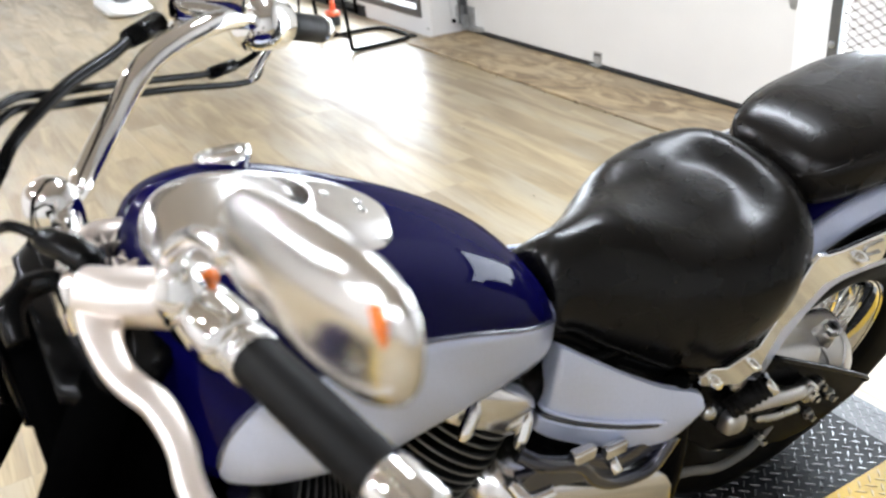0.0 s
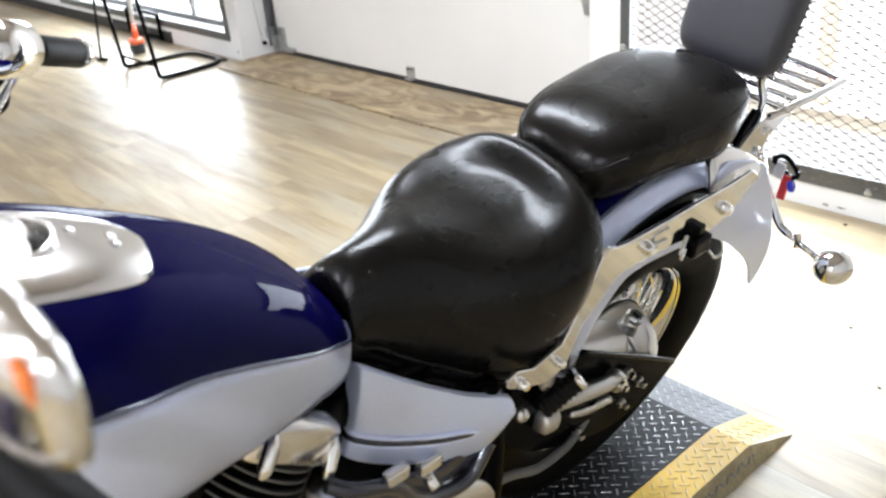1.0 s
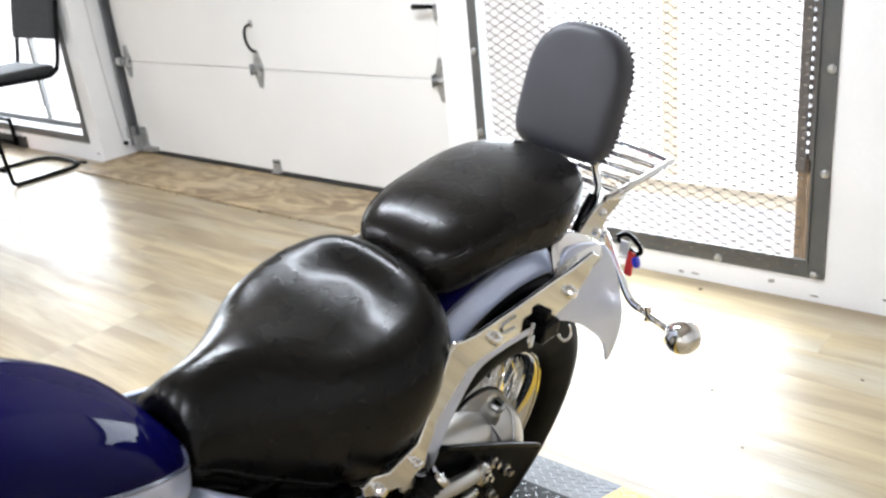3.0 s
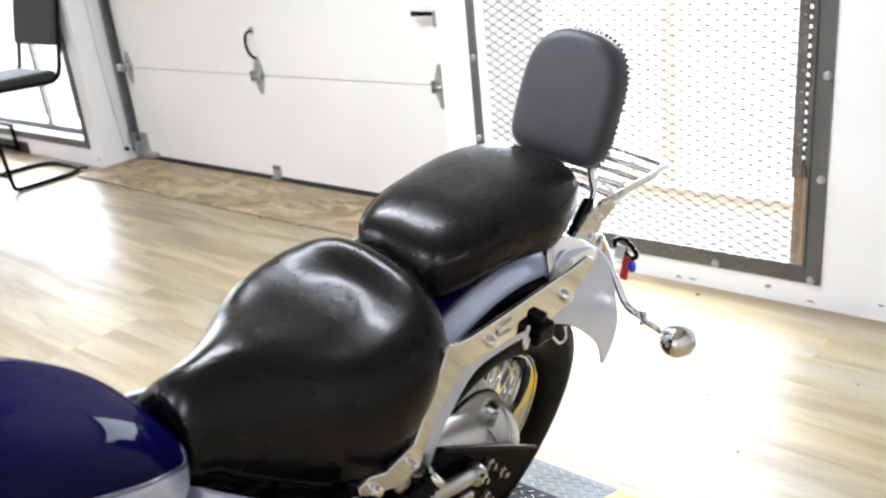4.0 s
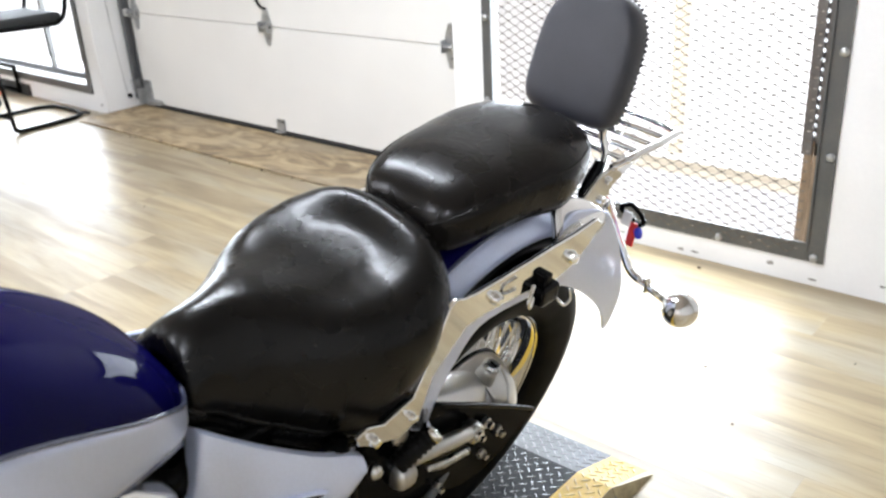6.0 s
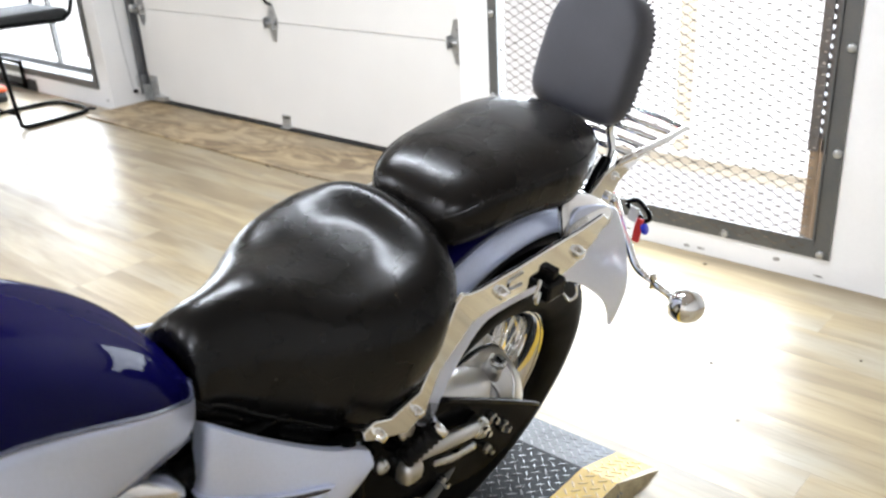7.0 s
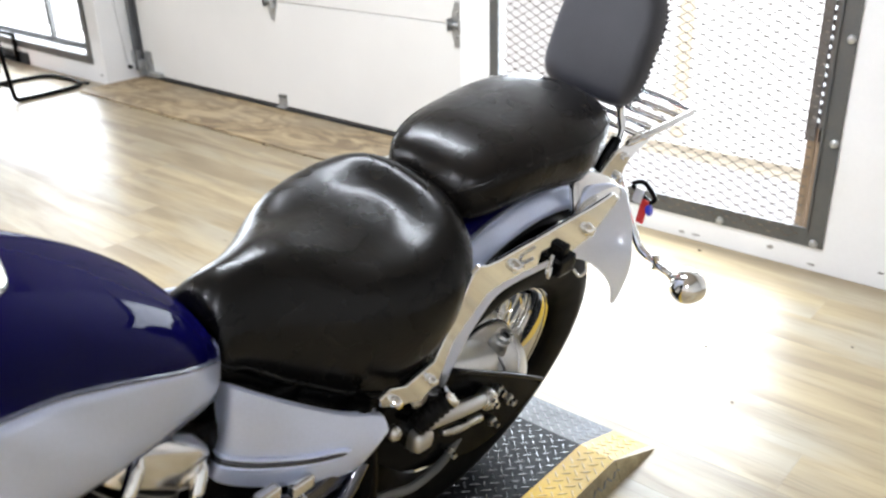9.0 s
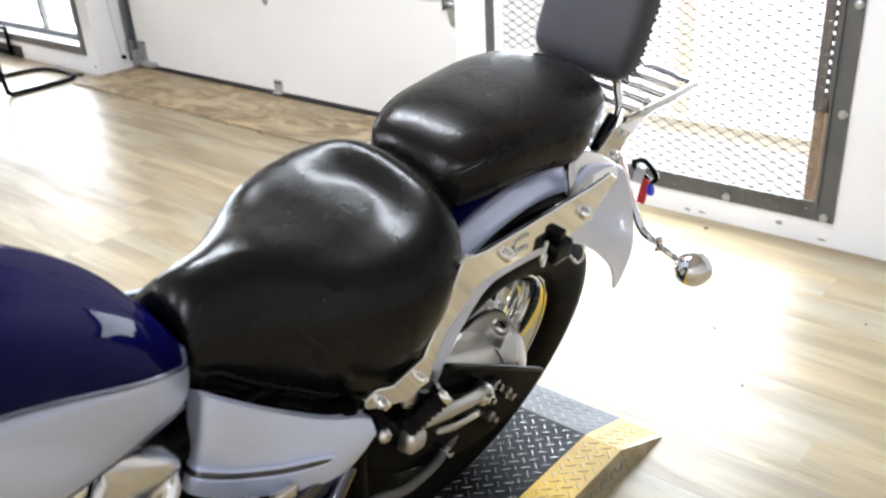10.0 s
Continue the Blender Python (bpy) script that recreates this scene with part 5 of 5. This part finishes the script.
for x in (.055, -.085):
    part("riser", loft_bm([(-1.192, .004, .895, .905), (-1.189, .014, .872, .922), (-1.181, .021, .858, .934), (-1.165, .025, .85, .940), (-1.149, .021, .858, .934), (-1.141, .014, .872, .922), (-1.138, .004, .895, .905)], 24, 2.3, 4), M_CHROME, bar, "chrome handlebar riser").location.x = x
gl = part("grip", tube_bm([(.228, -1.093, .957), (.235, -1.091, .957), (.36, -1.0635, .955), (.364, -1.062, .955)], [.0165, .0185, .0185, .0165], 18, smooth=False), M_GRIP, bar, "black ribbed rubber grip")
part("end_cap", tube_bm([(.362, -1.063, .955), (.368, -1.0615, .955), (.396, -1.0555, .9545), (.402, -1.054, .954)], [.019, .021, .021, .017], 18, smooth=False), M_CHROME, bar, "chrome bar-end cap")
for k in range(3):
    a = .222 + .006 * k
    part("ferrule", tube_bm([(a, -1.0945 + .22 * (a - .222), .957), (a + .003, -1.094 + .22 * (a - .222), .957)], .0205, 18, smooth=False), M_CHROME, bar)
part("grip", tube_bm([(-.362, -.825, .917), (-.366, -.82, .914), (-.418, -.757, .877), (-.421, -.753, .875)], [.0165, .0185, .0185, .0165], 18, smooth=False), M_GRIP, bar, "black throttle grip")
part("end_cap", tube_bm([(-.420, -.755, .876), (-.432, -.740, .867)], [.020, .017], 16, smooth=False), M_CHROME, bar, "chrome bar-end cap")
sw = part("switch_housing", tube_bm([(.165, -1.110, .957), (.175, -1.107, .957), (.212, -1.098, .957), (.220, -1.096, .957)], [.018, .025, .025, .019], 18, smooth=False), M_CHROME, bar, "chrome switch housing")
sr = part("switch_housing", tube_bm([(-.300, -.895, .955), (-.306, -.887, .951), (-.345, -.846, .928), (-.352, -.836, .923)], [.022, .033, .033, .026], 18, smooth=False), M_CHROME, bar, "chrome switch housing")
part("button", box_bm([(-.010, .010, -.008, .008, -.006, .006)]), M_RED, sr, "red stop switch", smooth=False, bevel=.002).matrix_basis = Matrix.Translation((-.318, -.876, .978))
part("button", box_bm([(-.008, .008, -.006, .006, -.005, .005)]), M_BLACK, sr, smooth=False, bevel=.002).matrix_basis = Matrix.Translation((-.312, -.853, .926))
part("brake_reservoir", loft_bm([(-.99, .03, .985, 1.035), (-.975, .038, .98, 1.042), (-.915, .038, .975, 1.037), (-.90, .03, .98, 1.03)], 20, 5.0), M_CHROME, bar, "chrome brake fluid reservoir").location.x = -.295
part("brake_lever", tube_bm([(-.26, -.985, .975), (-.315, -.965, .965), (-.37, -.90, .93), (-.43, -.82, .885)], [.011, .009, .007, .009], 10), M_CHROME, bar, "chrome brake lever")
perch = part("clutch_perch", tube_bm([(.122, -1.172, .964), (.138, -1.155, .965), (.150, -1.130, .962), (.158, -1.112, .958)], [.019, .021, .022, .022], 14), M_LEVER, bar, "chrome clutch lever perch")
LEVER = [(.116, -1.148, .960, .030), (.140, -1.163, .960, .022), (.163, -1.172, .957, .0135), (.195, -1.172, .953, .0108), (.216, -1.166, .950, .0105), (.238, -1.157, .948, .0102), (.273, -1.154, .944, .0092), (.309, -1.158, .940, .0086), (.40, -1.154, .936, .0086), (.425, -1.149, .934, .0098), (.433, -1.147, .933, .006)]
part("clutch_lever", blade_bm(LEVER, .0062), M_LEVER, bar, "satin polished clutch lever")
part("mirror_boss", lathe_bm([(.017, -.012), (.019, 0), (.019, .014), (.014, .02), (.012, .03)], Matrix.Translation((.168, -1.118, .970)), 18), M_CHROME, bar)
for x, y, w in ((.150, -1.124, .007), (.166, -1.094, .0055)):
    part("amber_marker", loft_bm([(-.004, w * .7, -.004, .004), (-.002, w, -.005, .005), (.002, w, -.005, .005), (.004, w * .7, -.004, .004)], 12, 3.0, 2), M_ORANGE, bar, "small orange marker").matrix_basis = Matrix.Translation((x, y, .979)) @ Matrix.Rotation(radians(30), 4, "Z")


def mirror_bm(k0=1.0):
    out = [(.178, 1.024), (.188, 1.053), (.218, 1.078), (.291, 1.109), (.340, 1.126), (.385, 1.139), (.411, 1.139), (.425, 1.131), (.430, 1.115), (.426, 1.091), (.411, 1.070), (.376, 1.055), (.343, 1.048), (.274, 1.026), (.208, 1.010), (.182, 1.012)]
    P = spline([Vector((x, 0, z)) for x, z in out + [out[0]]], 4)[:-1]
    c = Vector((.312, 0, 1.076))
    rings = []
    for k, y in ((.08, -1.107), (.30, -1.106), (.55, -1.103), (.76, -1.098), (.90, -1.092), (.97, -1.086), (1.0, -1.080), (.985, -1.076)):
        rings.append([c + (p - c) * k + Vector((0, y, 0)) for p in P])
    return ring_bm(rings), P, c


bm, MP, MC = mirror_bm()
mirror = B("mirror", bm, M_SOFTCHROME, "teardrop chrome mirror")
part("mirror_glass", ring_bm([[MC + (p - MC) * k + Vector((0, y, 0)) for p in MP] for k, y in ((.95, -1.081), (.95, -1.076), (.02, -1.076))]), mat("mirror_silvering", (.9, .9, .9), .02, 1.0, var=.01, bump=0, rough_var=.01), mirror, "silvered mirror glass")
part("arm", tube_bm([(.168, -1.118, .985), (.170, -1.117, 1.010), (.195, -1.105, 1.035), (.24, -1.10, 1.05)], .0085, 10), M_CHROME, mirror, "chrome mirror arm")
part("reflector", tube_bm([(.410, -1.0905, 1.134), (.416, -1.0895, 1.127), (.419, -1.0895, 1.118)], [.002, .0042, .002], 8), M_ORANGE, mirror, "small amber reflector")

# controls' cables
for pts, r in (([(-.27, -1.00, .985), (-.25, -1.024, .992), (-.20, -1.066, .992), (-.15, -1.119, .993), (-.10, -1.169, .984), (-.07, -1.196, .968), (-.05, -1.24, .90), (-.05, -1.24, .70)], .0065),
               ([(-.325, -.865, .915), (-.33, -.887, .896), (-.30, -.943, .902), (-.22, -1.063, .950), (-.16, -1.129, .982), (-.10, -1.181, 1.009), (-.03, -1.25, .98), (.02, -1.25, .80)], .0042),
               ([(-.335, -.850, .910), (-.335, -.867, .890), (-.32, -.893, .871), (-.25, -1.007, .917), (-.17, -1.121, .964), (-.10, -1.184, .997), (-.04, -1.24, .95), (.0, -1.25, .78)], .0042),
               ([(.125, -1.155, .955), (.064, -1.164, .952), (.03, -1.18, .951), (-.013, -1.208, .948), (-.07, -1.235, .88), (-.06, -1.23, .70)], .005)):
    cable = B("cable", tube_bm(pts, r, 8), M_BLACK, "black control cable")
part("adjuster", tube_bm([(-.318, -.91, .898), (-.297, -.947, .903)], .0075, 8, smooth=False), M_BLACK, bike)
part("boot", tube_bm([(-.27, -1.003, .986), (-.225, -1.045, .993)], [.013, .010], 10, smooth=False), M_BLACK, bike, "rubber boot")
part("boot", tube_bm([(.082, -1.158, .952), (.074, -1.160, .952), (.050, -1.168, .951), (.026, -1.182, .951), (.018, -1.187, .950)], [.009, .0125, .0125, .011, .007], 14, smooth=False), M_BLACK, bike, "black rubber cable boot")
part("elbow", tube_bm([(.060, -1.172, .925), (.044, -1.190, .925), (.042, -1.208, .922), (.056, -1.222, .916), (.076, -1.224, .900)], [.008, .010, .0105, .0105, .009], 14), M_BLACK, bike, "black rubber elbow")
part("bent_pipe", tube_bm([(-.335, -.850, .910), (-.335, -.867, .890), (-.32, -.893, .871)], .0052, 8), M_CHROME, bike)

# fork, head and front wheel
B("steering_head", loft_bm([(-1.235, .085, .50, .84), (-1.21, .105, .46, .84), (-1.13, .105, .44, .82), (-1.10, .08, .48, .78)], 20, 4.0), M_SHROUD, "black steering head and fork shroud")
FW = Vector((0.02, -1.625, .32))
for s in (1, -1):
    B("fork_leg", tube_bm([(s * .105, -1.17, .86), (s * .108, -1.32, .60), (s * .11, -1.625, .32)], [.024, .026, .03], 14), M_SHROUD, "black shrouded fork leg")

ft = B("front_tyre", lathe_bm([(.205, -.045), (.222, -.055), (.262, -.065), (.295, -.06), (.312, -.03), (.316, 0), (.312, .03), (.295, .06), (.262, .065), (.222, .055), (.205, .045)], Matrix.Translation(FW) @ Matrix.Rotation(radians(90), 4, "Y"), 56, closed=True), M_RUBBER, "black front tyre")
fr = B("front_rim", lathe_bm([(.18, -.03), (.208, -.05), (.205, -.03), (.195, 0), (.205, .03), (.208, .05), (.18, .03), (.178, 0)], Matrix.Translation(FW) @ Matrix.Rotation(radians(90), 4, "Y"), 48, closed=True), M_CHROME, "polished front rim")
B("front_hub", lathe_bm([(.02, -.07), (.05, -.05), (.035, -.02), (.035, .02), (.05, .05), (.02, .07)], Matrix.Translation(FW) @ Matrix.Rotation(radians(90), 4, "Y"), 24), M_BRUSHED, "front hub")
for k in range(28):
    a, s = 2 * math.pi * k / 28, (1 if k % 2 else -1)
    part("spoke", tube_bm([FW + Vector((s * .04, .045 * math.cos(a + .3 * s), .045 * math.sin(a + .3 * s))), FW + Vector((s * .01, .186 * math.cos(a), .186 * math.sin(a)))], .002, 5), M_CHROME, fr)
fg = bmesh.new()
ring_bm([[FW + Vector((x, r * math.cos(t), r * math.sin(t))) for x, r in ((-.075, .32), (-.06, .345), (0, .355), (.06, .345), (.075, .32), (.06, .335), (0, .348), (-.06, .335))] for t in (radians(10 + 150 * k / 24) for k in range(25))], bm=fg)
B("front_mudguard", fg, M_BLUE, "deep blue front mudguard")


# ---- the floor's planks ----
lay_planks()
